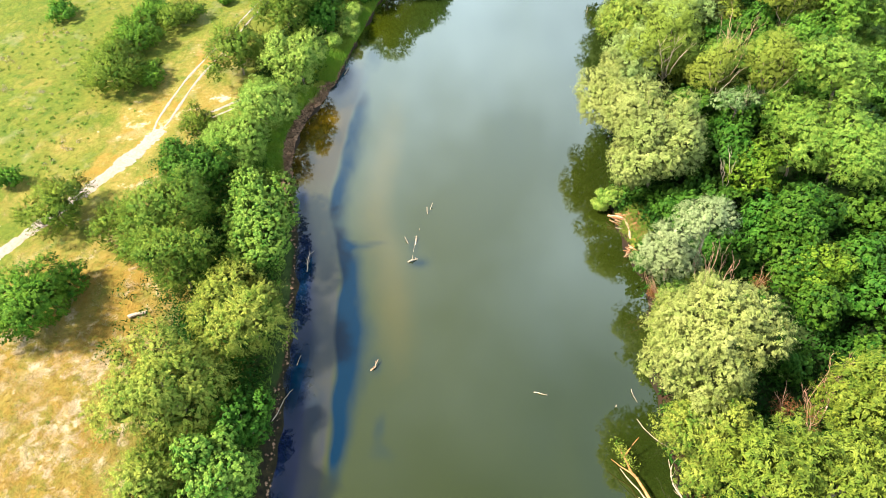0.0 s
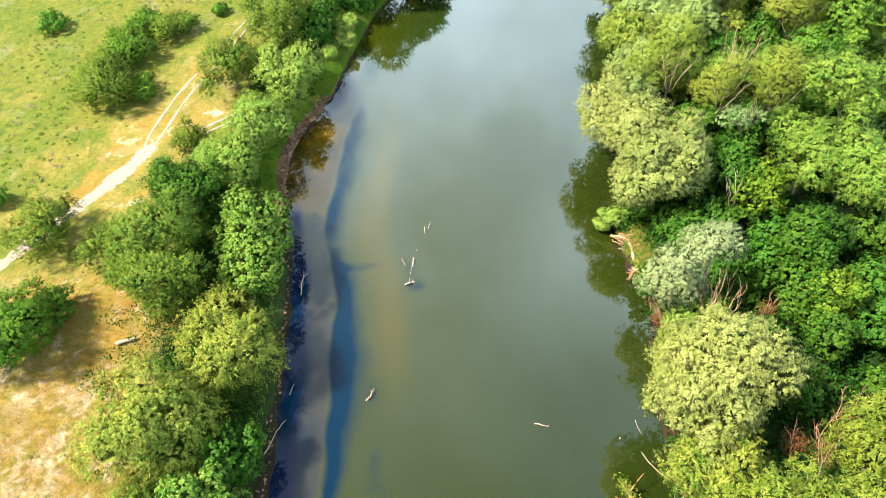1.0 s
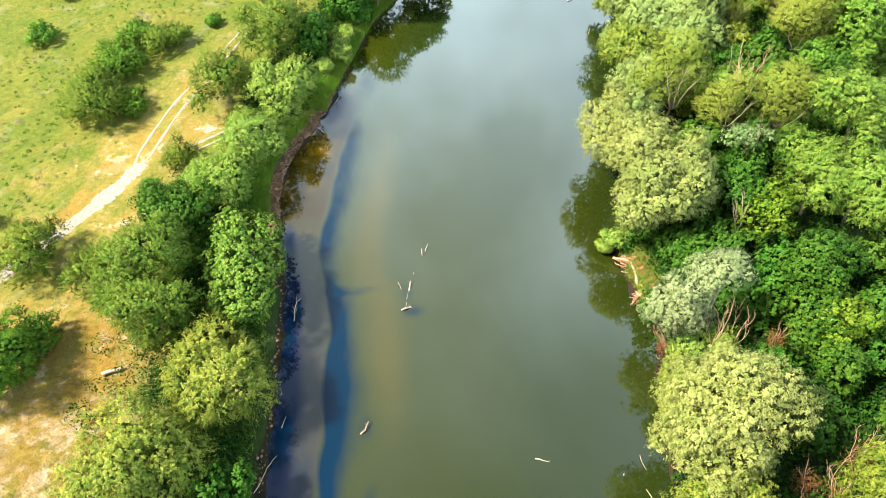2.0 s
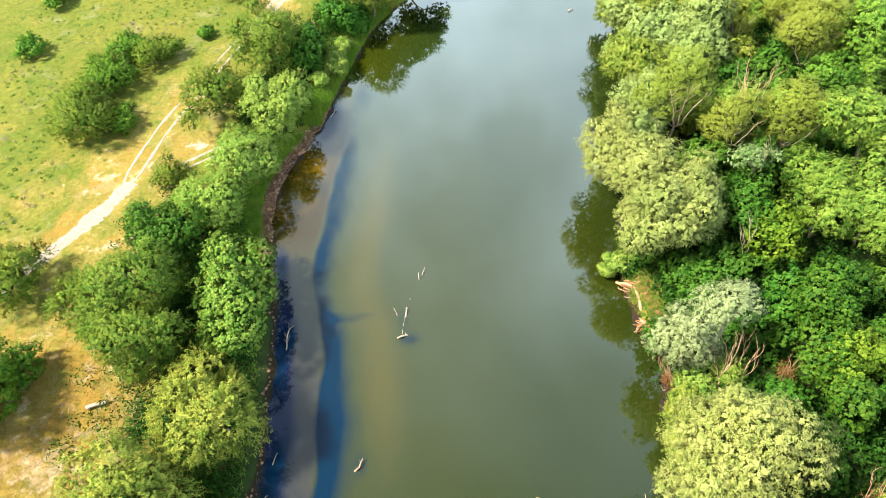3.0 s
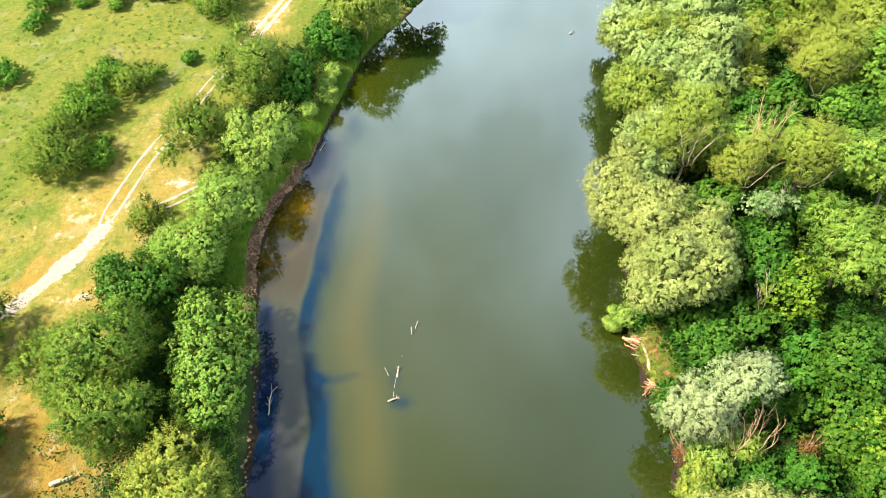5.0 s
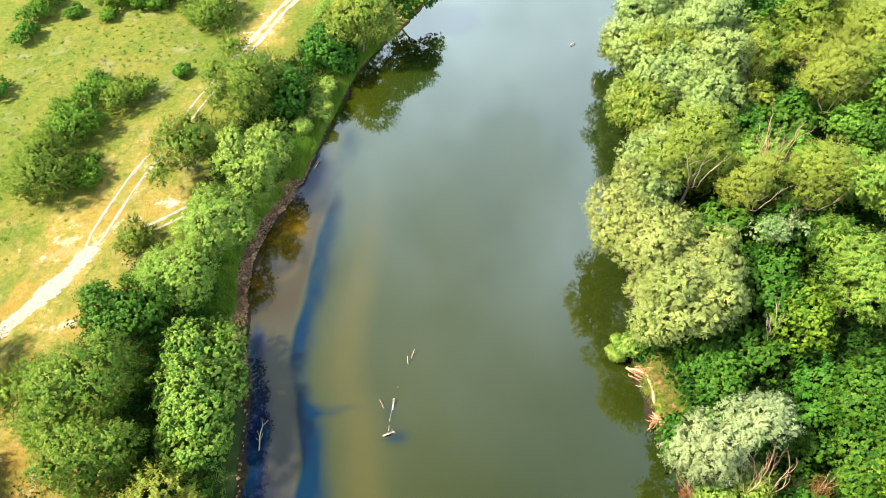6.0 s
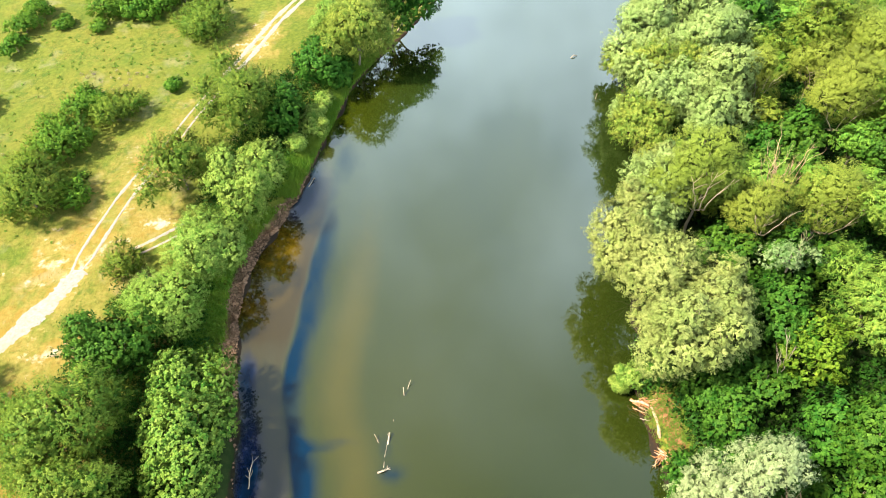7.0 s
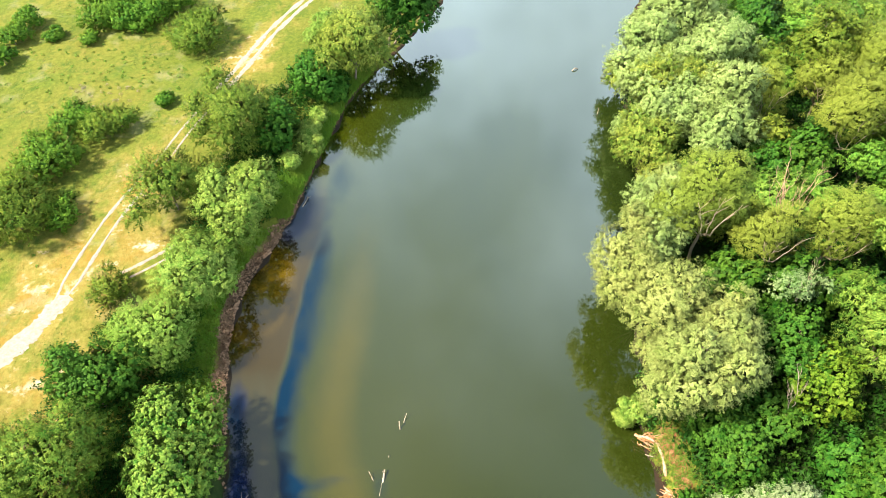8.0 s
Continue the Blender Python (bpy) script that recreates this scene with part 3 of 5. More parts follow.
# bough: size of a bough's leaf mass beside the crown; bump: clumps on it; spray: distance between sprays; leaves on a spray;
# size: a leaf's length and width; rough: how unevenly the boughs stand out; low: where the crown ends below; whip: long shoots
KINDS = {
    "maple":         dict(clump=0.52, mass=0.40, bough=0.42, bump=0.34, spray=0.42, leaves=9, size=(0.34, 0.19), droop=0.05, low=-0.5, rough=0.18, plume=0.7, square=2.8),
    "bank_willow":   dict(open=0.10, mass=0.42, bough=0.40, bump=0.20, spray=0.42, leaves=10, size=(0.30, 0.12), droop=0.1, low=-0.6, rough=0.22, plume=1.0),
    "pale_bush":     dict(open=0.10, mass=0.50, bough=0.40, bump=0.15, spray=0.40, leaves=10, size=(0.26, 0.10), droop=0.0, low=-0.8, rough=0.16, plume=1.0),
    "olive_tree":    dict(open=0.10, clump=0.52, mass=0.40, bough=0.42, bump=0.30, spray=0.44, leaves=10, size=(0.34, 0.11), droop=0.05, low=-0.7, rough=0.30, plume=1.7, whip=0.16),
    "olive_bush":    dict(open=0.10, clump=0.52, mass=0.44, bough=0.44, bump=0.30, spray=0.40, leaves=10, size=(0.30, 0.11), droop=0.0, low=-0.8, rough=0.30, plume=1.6, whip=0.18),
    "yellow_willow": dict(open=0.10, clump=0.52, mass=0.40, bough=0.42, bump=0.28, spray=0.43, leaves=11, size=(0.36, 0.10), droop=0.3, low=-0.7, rough=0.26, plume=1.4, whip=0.12),
    "green_tree":    dict(clump=0.52, mass=0.42, bough=0.42, bump=0.30, spray=0.44, leaves=9, size=(0.36, 0.20), droop=0.05, low=-0.6, rough=0.26, plume=1.0, whip=0.10),
    "dark_bush":     dict(open=0.10, clump=0.52, mass=0.44, bough=0.42, bump=0.28, spray=0.40, leaves=9, size=(0.30, 0.15), droop=0.0, low=-0.8, rough=0.28, plume=1.2, whip=0.14),
    "pale_willow":   dict(mass=0.40, bough=0.40, bump=0.24, spray=0.42, leaves=11, size=(0.32, 0.10), droop=0.2, low=-0.6, rough=0.24, plume=1.1),
    "mint_willow":   dict(mass=0.42, bough=0.40, bump=0.24, spray=0.44, leaves=11, size=(0.33, 0.11), droop=0.15, low=-0.6, rough=0.24, plume=1.0),
    "silver_willow": dict(mass=0.46, bough=0.40, bump=0.18, spray=0.38, leaves=12, size=(0.25, 0.09), droop=0.05, low=-0.35, rough=0.22, plume=1.0),
    "silver_top":    dict(clump=0.52, mass=0.40, bough=0.40, bump=0.30, spray=0.46, leaves=7, size=(0.28, 0.13), droop=0.0, low=-0.2, rough=0.30, plume=1.0, inner=0.0, open=0.35),
    "yellow_tree":   dict(clump=0.95, mass=0.56, bough=0.36, bump=0.14, spray=0.42, leaves=11, size=(0.28, 0.09), droop=0.0, low=-0.35, rough=0.11, plume=1.1, gap=0.70, whip=0.06),
    "lime_tree":     dict(clump=0.52, mass=0.40, bough=0.42, bump=0.36, spray=0.46, leaves=8, size=(0.36, 0.20), droop=0.05, low=-0.4, rough=0.28, plume=1.0, whip=0.08, open=0.2),
    "linden":        dict(clump=0.52, mass=0.40, bough=0.42, bump=0.34, spray=0.46, leaves=8, size=(0.36, 0.21), droop=0.05, low=-0.5, rough=0.22, plume=0.8),
    "ash":           dict(mass=0.42, bough=0.42, bump=0.20, spray=0.48, leaves=9, size=(0.52, 0.12), droop=0.1, low=-0.4, rough=0.22, plume=1.6, flat=0.55, whip=0.10),
    "locust":        dict(mass=0.40, bough=0.44, bump=0.26, spray=0.48, leaves=9, size=(0.46, 0.14), droop=0.1, low=-0.4, rough=0.30, plume=1.5, flat=0.5, whip=0.12, open=0.3),
    "green_locust":  dict(mass=0.40, bough=0.44, bump=0.26, spray=0.50, leaves=9, size=(0.48, 0.15), droop=0.1, low=-0.4, rough=0.28, plume=1.5, flat=0.5, whip=0.10),
}


def even(rng, n):
    """Directions spread evenly over a sphere, turned by chance."""
    g = np.arange(n) + 0.5
    z = 1 - 2 * g / n
    a = g * 2.39996 + rng.uniform(0, 6.28)
    d = np.stack([np.sqrt(1 - z * z) * np.cos(a), np.sqrt(1 - z * z) * np.sin(a), z], -1)
    return d + rng.normal(size=(n, 3)) * 0.35 / math.sqrt(n)


def crown(kind, rng, radii, coarse=1.0):
    """Leaves on sprays, sprays on boughs, boughs on a few leaf masses. Returns the mesh and the boughs' centres."""
    k = KINDS[kind]
    radii = np.array(radii)
    mean = radii.mean()
    p = k.get("square", 2.0)                                          # a crown may be boxier than an egg
    hollow = np.array([rng.uniform(-0.4, 0.2), -0.85, -0.3])           # thin-leaved side, where the limbs show
    hollow /= np.linalg.norm(hollow)
    m = k.get("mass", 0.44)
    g = even(rng, max(7, int(2.1 / (m * m)))) + rng.normal(size=(max(7, int(2.1 / (m * m))), 3)) * 0.16
    g /= np.linalg.norm(g, axis=1, keepdims=True)
    g = g[(g[:, 2] > k["low"] + 0.1) & (rng.uniform(0, 1, len(g)) > 0.12) & (g @ hollow < k.get("gap", 2.0))]
    mr = m * rng.uniform(0.6, 1.25, len(g))
    g *= ((1 - mr) * rng.uniform(1 - 1.8 * k["rough"], 1 + 0.9 * k["rough"], len(g)) / np.sum(np.abs(g) ** p, 1) ** (1 / p))[:, None]
    g, mr = np.vstack([g, [[0, 0, 0]]]), np.append(mr, 0.52)          # the crown's core
    lobes, lr, d = [], [], []
    for c, r in zip(g, mr):
        size = r * mean * k["bough"]
        q = even(rng, int(np.clip(4 * math.pi * (r * mean) ** 2 / (size * size * 2.6), 8, 60)))
        q /= np.linalg.norm(q, axis=1, keepdims=True)
        far = rng.uniform(1 - 1.8 * k["rough"], 1 + 1.3 * k["rough"], len(q))
        at = c + q * (r * (1 - 0.7 * k["bough"]) * far)[:, None]
        lobes.append(at)
        lr.append(size * rng.uniform(0.45, 1.4, len(q)))
        d.append(q + 0.5 * at)
    lobes, lr, d = np.vstack(lobes), np.concatenate(lr), np.vstack(d)
    d /= np.linalg.norm(d, axis=1, keepdims=True)
    deep_in = np.min(np.linalg.norm(lobes[:, None, :] - g[None], axis=2) / mr[None], 1)
    held = (deep_in > 0.55) & (lobes[:, 2] > k["low"]) & (rng.uniform(0, 1, len(lr)) > k.get("open", 0.24))
    lobes, lr, d = lobes[held] * radii, lr[held], d[held]
    s = k["spray"] * coarse
    clump = k.get("clump", 0.70)                                      # how tightly the leaves of a spray are bunched
    C, D, O = [], [], []
    for c, r, o in zip(lobes, lr, d):
        q = unit(rng, max(10, int(1.02 * 4 * math.pi * r * r / (s * s))))
        q = q[(q @ o) > -0.3]
        far = rng.uniform(0.72, 1.15, len(q)) * np.where(rng.uniform(0, 1, len(q)) < k.get("whip", 0.04), rng.uniform(1.15, 1.6, len(q)), 1.0)
        for b in unit(rng, 7):                                        # leafy clumps
            far += k["bump"] * rng.uniform(-0.6, 1.0) * np.clip((q @ b - 0.6) / 0.4, 0, 1)
        C.append(c + q * (r * far)[:, None] * np.array([1, 1, 0.95]))
        D.append(q)
        O.append(np.repeat(o[None], len(q), 0))
    C, D, O = np.vstack(C), np.vstack(D), np.vstack(O)
    near = np.linalg.norm(C[:, None, :] - lobes[None], axis=2) / lr[None]
    keep = (np.min(near, 1) > 0.72) & (D[:, 2] + 0.6 * O[:, 2] > -0.75 + rng.uniform(-0.3, 0.3, len(C)))
    C, D, O = C[keep], D[keep], O[keep]
    m = int(k["leaves"] * 1.25)
    C, D, O = (np.repeat(v, m, 0) for v in (C, D, O))
    n = len(C)
    q = unit(rng, n)
    u = rng.uniform(-0.4, 1.0, (n, 1))                       # sprays thin out towards their tips
    way = 0.8 * D + 0.4 * O + 0.45 * unit(rng, n // m).repeat(m, 0) + np.array([0, 0, 0.3 - 1.1 * k["droop"]])
    way[:, 2] *= 1 - k.get("flat", 0.0)
    way /= np.linalg.norm(way, axis=1, keepdims=True)
    P = C + way * s * k["plume"] * u * 0.9 + q * s * clump * rng.uniform(0.2, 1.0, (n, 1)) * (1 - 0.5 * np.clip(u, 0, 1)) * np.array([1, 1, 0.7])
    P[:, 2] -= k["droop"] * s * rng.uniform(0, 1.3, n)
    E = C / radii
    E /= np.linalg.norm(E, axis=1, keepdims=True) + 0.05
    N = 0.7 * D + 0.35 * E + 0.3 * O + 0.5 * unit(rng, n) + np.array([0, 0, 0.35])
    A = 0.55 * unit(rng, n) + np.array([0, 0, -1.2 * k["droop"]]) + 1.1 * way
    L = 0.78 * k["size"][0] * coarse * rng.uniform(0.7, 1.35, n)
    W = 0.92 * k["size"][1] * coarse * rng.uniform(0.7, 1.35, n)
    S = 0.2 * q + 1.0 * D + 0.35 * E + 0.6 * O + np.array([0, 0, 0.1])
    fill = k.get("inner", 1.0)
    if fill:                                                 # leaves further in, which close the crown
        e, at, big = [], [], []
        for c, r in zip(g, mr):
            v = unit(rng, int(4 * math.pi * (r * mean) ** 2 * 3.2 * fill / coarse ** 2))
            v = v[(v[:, 2] + c[2] > k["low"])]
            e.append(v)
            at.append((c + v * r * (1 - 1.25 * k["bough"]) * rng.uniform(0.8, 1.05, (len(v), 1))) * radii)
            big.append(np.full(len(v), min(1.0, r * mean / 1.5)))
        e, at, big = np.vstack(e), np.vstack(at), np.concatenate(big)
        P, N, S = np.vstack([P, at]), np.vstack([N, e + 0.5 * unit(rng, len(e))]), np.vstack([S, e])
        A = np.vstack([A, unit(rng, len(e))])
        L = np.append(L, 0.50 * big * coarse * rng.uniform(0.7, 1.3, len(e)))
        W = np.append(W, 0.42 * big * coarse * rng.uniform(0.7, 1.3, len(e)))
    return leaf_mesh("crown", P, N, A, L, W, LEAF[kind], S), lobes


WORDS = {
    "maple": ("maple_tree", "dense rounded tree with bright green leaves on the river bank", "tree"),
    "bank_willow": ("willow_tree", "light green bushy willow at the meadow's edge", "tree"),
    "pale_bush": ("willow_bush", "soft pale green willow bush beside the bank", "bush"),
    "olive_tree": ("acacia_tree", "feathery olive-green tree at the edge of the meadow", "tree"),
    "olive_bush": ("acacia_bush", "loose olive-green bush in dry grass", "bush"),
    "yellow_willow": ("weeping_willow_tree", "yellow-green willow with drooping twigs over the bank", "tree"),
    "green_tree": ("alder_tree", "leafy mid-green tree among the bank scrub", "tree"),
    "dark_bush": ("hawthorn_bush", "dark green rounded bush standing in the meadow", "bush"),
    "pale_willow": ("white_willow_tree", "tall pale yellow-green willow leaning over the water", "tree"),
    "mint_willow": ("white_willow_tree", "tall mint-green willow with fine pale leaves on the wooded bank", "tree"),
    "silver_willow": ("silver_willow_tree", "silvery grey-green willow with bare pale limbs", "tree"),
    "yellow_tree": ("poplar_tree", "airy yellow-green tree with pale limbs in the woods", "tree"),
    "ash": ("ash_tree", "broad deep green tree of the riverside woods", "tree"),
}
WORDS["silver_top"] = ("olive_willow_tree", "thin grey-green treetop on reddish bare limbs", "tree")
WORDS["lime_tree"] = ("lime_tree", "fresh yellow-green leafy tree in the riverside woods", "tree")
WORDS["linden"] = ("linden_tree", "dense mid-green broad-leaved tree in the woods", "tree")
WORDS["locust"] = ("locust_tree", "yellow-green locust tree with layered feathery leaves", "tree")
WORDS["green_locust"] = ("locust_tree", "bright green locust tree with layered feathery leaves", "tree")
counter = [0]


def plant(kind, x, y, rx, ry, zc, rz, coarse=1.0):
    """A tree or bush: its crown is centred over x, y at the height zc, with the half sizes rx, ry, rz."""
    counter[0] += 1
    rng = np.random.default_rng(100 + counter[0])
    dice = random.Random(200 + counter[0])
    name, label, category = WORDS[kind]
    zg = float(height(x, y)) if not left_shore(y) - 1 < x < right_shore(y) + 1 else 0.9
    bx = x
    if x > right_shore(y) - 3:
        bx = max(x, float(right_shore(y)) + 1.6) + 0.12 * (zc - zg)
    else:
        bx = min(x, float(left_shore(y)) - 1.5)
    by = y + dice.uniform(-0.3, 0.3)
    zg = float(height(bx, by)) - 0.06
    thing = new(name)
    thing.location = (bx, by, zg)
    row = "trees of the wooded bank" if x > 10 else "trees along the meadow bank" if category == "tree" else "bushes of the meadow"
    tagged(thing, label, category, row)
    thing.empty_display_size = 0.5
    if x < 0:                                                # trees of the meadow bank are leafy to the ground
        top, foot = zc + rz, zg + 0.5
        zc, rz = 0.5 * (top + foot), 0.5 * (top - foot)
    full = 1.04 if kind in ("linden", "green_tree", "ash", "green_locust") and x > 30 else 1.16
    mesh, lobes = crown(kind, rng, (rx * full, ry * full, rz * (full - 0.04)), max(coarse, 1.0 + 0.3 * min(1.0, max(0.0, (y - 85) / 25))))
    ob = new("crown", mesh)
    ob.parent = thing
    mid = Vector((x - bx, y - by, zc - zg))
    ob.location = mid
    tall = zc + rz - zg
    bark = PALE_BARK if kind in ("silver_willow", "yellow_tree", "pale_willow", "mint_willow") else BARK
    r = (0.0070 if kind == "yellow_tree" else 0.0095) * tall + 0.03
    fork = Vector((mid.x * 0.45, mid.y * 0.45, max(0.25, (zc - rz * 0.75 - zg))))
    bm = bmesh.new()
    tube(bm, bent((0, 0, -0.15), fork, dice, 0.06, 4), r * 1.5, r, 8)
    tube(bm, bent(fork, mid + Vector((0, 0, rz * 0.55)), dice, 0.06, 5), r, r * 0.25, 7)
    part("trunk", bm, PALE_BARK if kind == "silver_willow" else BARK, thing)
    count = 5 if category == "tree" else 3
    for j in dice.sample(range(len(lobes)), min(count, len(lobes))):
        bm = bmesh.new()
        end = mid + Vector(lobes[j]) * 0.72
        way = bent(fork, end, dice, 0.12, 6)
        tube(bm, way, r * 0.62, r * 0.14, 5)
        for q in (3, 5):
            w = way[q]
            tube(bm, bent(w, w + (end - fork) * 0.20 + Vector((dice.uniform(-1, 1), dice.uniform(-1, 1), dice.uniform(0, 0.8))) * 0.22 * rz, dice, 0.1, 2), r * 0.26, r * 0.06, 3)
        part("limb", bm, bark, thing)
    if kind == "yellow_tree":                                # limbs that fan out over the thin-leaved side
        for j in range(3):
            bm = bmesh.new()
            u = j - 1.0
            low = mid + Vector((u * rx * 0.12, -ry * 0.86, -rz * 0.38))
            end = mid + Vector((u * rx * 0.62 + dice.uniform(-0.3, 0.3), -ry * dice.uniform(0.84, 0.96), rz * dice.uniform(0.28, 0.5)))
            tube(bm, bent(fork, low, dice, 0.08, 4), r * 0.62, r * 0.5, 6)
            way = bent(low, end, dice, 0.08, 6)
            tube(bm, way, r * 0.5, r * 0.12, 6)
            for q in (2, 3, 4, 5):
                w = way[q]
                tube(bm, bent(w, w + Vector((dice.uniform(-0.3, 0.3) * rx, -0.12 * ry, rz * dice.uniform(0.15, 0.3))), dice, 0.1, 3), r * 0.22, r * 0.06, 4)
            part("limb", bm, bark, thing)
    return thing


# the meadow bank
plant("maple", -23.3, 52.3, 4.9, 9.4, 5.3, 3.3)
plant("yellow_willow", -21.4, 39.1, 6.2, 5.7, 6.5, 4.3)
plant("olive_tree", -33.7, 53.7, 5.0, 5.6, 7.2, 4.8)
plant("olive_tree", -30.8, 46.4, 4.5, 3.7, 6.9, 4.6)
plant("olive_bush", -41.5, 54.3, 2.5, 5.2, 3.9, 2.1)
plant("green_tree", -33.9, 62.7, 4.6, 3.9, 5.8, 3.7)
plant("pale_bush", -29.5, 68.4, 4.4, 4.7, 5.0, 3.0)
plant("bank_willow", -27.2, 77.0, 4.9, 6.2, 5.0, 3.4)
plant("bank_willow", -23.2, 88.2, 4.4, 5.8, 6.9, 4.5)
plant("olive_tree", -33.9, 91.6, 4.9, 6.2, 6.0, 4.2)
plant("olive_tree", -28.3, 105.0, 4.6, 6.8, 7.8, 5.2)
plant("green_tree", -21.7, 104.0, 3.5, 5.0, 5.0, 3.2)
plant("yellow_willow", -11.8, 122.3, 6.2, 6.6, 7.2, 6.4)
plant("green_tree", -17.9, 118.0, 4.4, 5.4, 4.7, 3.0)
plant("yellow_willow", -26.7, 29.1, 5.2, 5.8, 7.4, 4.9)
plant("maple", -21.0, 21.9, 3.3, 4.2, 6.0, 3.8)
plant("green_tree", -20.0, 27.8, 2.4, 3.2, 4.4, 2.6)
plant("yellow_willow", -26.8, 20.8, 3.4, 4.0, 5.8, 3.7)
plant("olive_bush", -38.0, 77.0, 2.3, 2.8, 2.7, 1.4)
plant("olive_bush", -38.7, 51.7, 2.1, 2.8, 3.3, 1.6)
plant("dark_bush", -48.0, 42.4, 5.0, 5.9, 4.8, 3.1)
plant("dark_bush", -45.3, 46.2, 2.2, 3.0, 2.9, 1.3)
plant("olive_bush", -50.2, 57.1, 3.5, 4.9, 4.6, 2.9)
plant("olive_bush", -53.5, 88.3, 4.4, 6.1, 4.6, 2.9)
plant("dark_bush", -54.3, 100.3, 4.1, 5.8, 3.6, 1.9)
plant("dark_bush", -48.4, 89.7, 2.2, 3.1, 2.6, 1.0)
plant("dark_bush", -71.2, 110.1, 2.5, 3.5, 2.8, 1.1)
plant("dark_bush", -60.8, 64.5, 2.3, 2.5, 2.9, 1.2)
plant("olive_bush", -49.4, 106.7, 2.6, 3.6, 3.0, 1.5)
plant("bank_willow", -17.7, 103.9, 2.2, 3.0, 2.7, 1.0)
plant("bank_willow", -18.0, 130.9, 3.4, 4.8, 4.7, 3.1)
plant("olive_bush", -40.8, 133.2, 4.4, 6.1, 3.7, 2.0)
plant("dark_bush", -59.7, 141.6, 4.8, 6.7, 3.6, 1.9)
plant("dark_bush", -51.7, 141.5, 4.6, 6.4, 3.8, 2.2)
plant("dark_bush", -73.8, 133.0, 2.6, 3.6, 3.0, 1.3)
plant("dark_bush", -73.6, 138.9, 2.5, 3.5, 3.1, 1.5)
plant("dark_bush", -72.5, 126.2, 1.9, 2.7, 3.0, 1.3)
plant("dark_bush", -55.1, 139.2, 3.9, 4.5, 3.2, 1.5)
plant("dark_bush", -47.7, 143.7, 3.4, 4.3, 3.6, 1.9)
plant("dark_bush", -67.3, 134.8, 1.4, 2.0, 2.2, 0.6)
plant("dark_bush", -60.6, 133.3, 1.4, 2.0, 2.2, 0.6)
plant("dark_bush", -54.1, 109.3, 2.8, 3.9, 2.9, 1.3)
plant("olive_bush", -46.9, 108.6, 2.3, 3.2, 2.8, 1.3)
plant("dark_bush", -42.0, 114.9, 1.1, 1.4, 2.2, 0.6)
plant("green_tree", -3.0, 133.4, 4.5, 4.7, 7.7, 5.8)
plant("green_tree", -6.6, 131.8, 4.4, 4.6, 8.0, 6.1)

# the wooded bank
plant("yellow_tree", 31.4, 80.6, 4.2, 3.0, 12.5, 7.0)
plant("mint_willow", 27.4, 82.4, 4.1, 6.2, 8.3, 5.7)
plant("pale_willow", 23.2, 74.5, 4.5, 6.9, 7.5, 5.0)
plant("pale_willow", 26.3, 68.3, 5.3, 3.8, 10.3, 5.2)
plant("pale_willow", 26.0, 61.5, 5.4, 4.7, 10.2, 5.5)
plant("pale_willow", 30.5, 65.5, 3.0, 2.2, 9.5, 3.5)
plant("yellow_tree", 38.0, 77.3, 3.4, 2.4, 10.3, 4.7)
plant("yellow_tree", 46.1, 78.7, 4.2, 3.0, 10.1, 6.4)
plant("yellow_tree", 56.6, 108.2, 3.6, 2.6, 8.6, 4.4)
plant("silver_top", 38.7, 70.3, 3.3, 2.3, 10.4, 1.9)
plant("green_tree", 38.5, 66.6, 3.7, 5.7, 6.1, 3.9)
plant("lime_tree", 40.3, 61.2, 3.6, 3.6, 6.0, 3.8)
plant("ash", 46.1, 65.1, 3.8, 6.6, 8.3, 5.7)
plant("ash", 50.8, 63.4, 5.1, 6.9, 9.5, 6.5)
plant("ash", 52.9, 73.8, 5.7, 4.1, 12.8, 4.7)
plant("green_locust", 63.2, 95.1, 5.1, 7.9, 10.3, 7.2)
plant("green_tree", 59.0, 90.8, 3.8, 2.8, 7.6, 3.9)
plant("green_locust", 57.0, 92.6, 3.0, 2.6, 7.4, 4.0)
plant("green_locust", 62.0, 90.5, 3.0, 2.6, 7.6, 4.0)
plant("silver_willow", 27.4, 46.1, 3.8, 2.7, 12.3, 3.0)
plant("silver_willow", 24.3, 45.9, 3.1, 3.0, 6.9, 4.6)
plant("linden", 40.9, 51.2, 4.6, 3.7, 7.4, 4.9)
plant("linden", 39.0, 45.9, 4.6, 4.2, 6.4, 4.2)
plant("lime_tree", 41.5, 44.6, 3.6, 2.9, 6.0, 3.8)
plant("pale_willow", 24.7, 32.3, 6.4, 4.6, 13.2, 5.6)
plant("pale_willow", 22.3, 29.0, 4.0, 2.9, 10.4, 5.6)
plant("yellow_willow", 23.6, 25.7, 4.3, 3.1, 7.4, 3.6)
plant("locust", 25.7, 19.1, 4.2, 3.0, 12.5, 4.5)
plant("locust", 36.2, 25.3, 3.9, 2.8, 12.0, 6.0)
plant("locust", 32.3, 19.5, 4.4, 3.2, 11.3, 5.2)
plant("linden", 40.4, 40.3, 3.4, 3.6, 5.5, 3.5)
plant("mint_willow", 32.4, 112.3, 5.0, 9.9, 7.5, 5.0)
plant("mint_willow", 37.2, 125.0, 7.0, 5.1, 9.7, 5.8)
plant("mint_willow", 41.4, 113.1, 5.1, 3.7, 11.0, 4.0)
plant("yellow_willow", 33.2, 108.5, 4.5, 3.2, 8.6, 4.4)
plant("mint_willow", 41.8, 103.9, 4.3, 3.1, 10.1, 5.9)
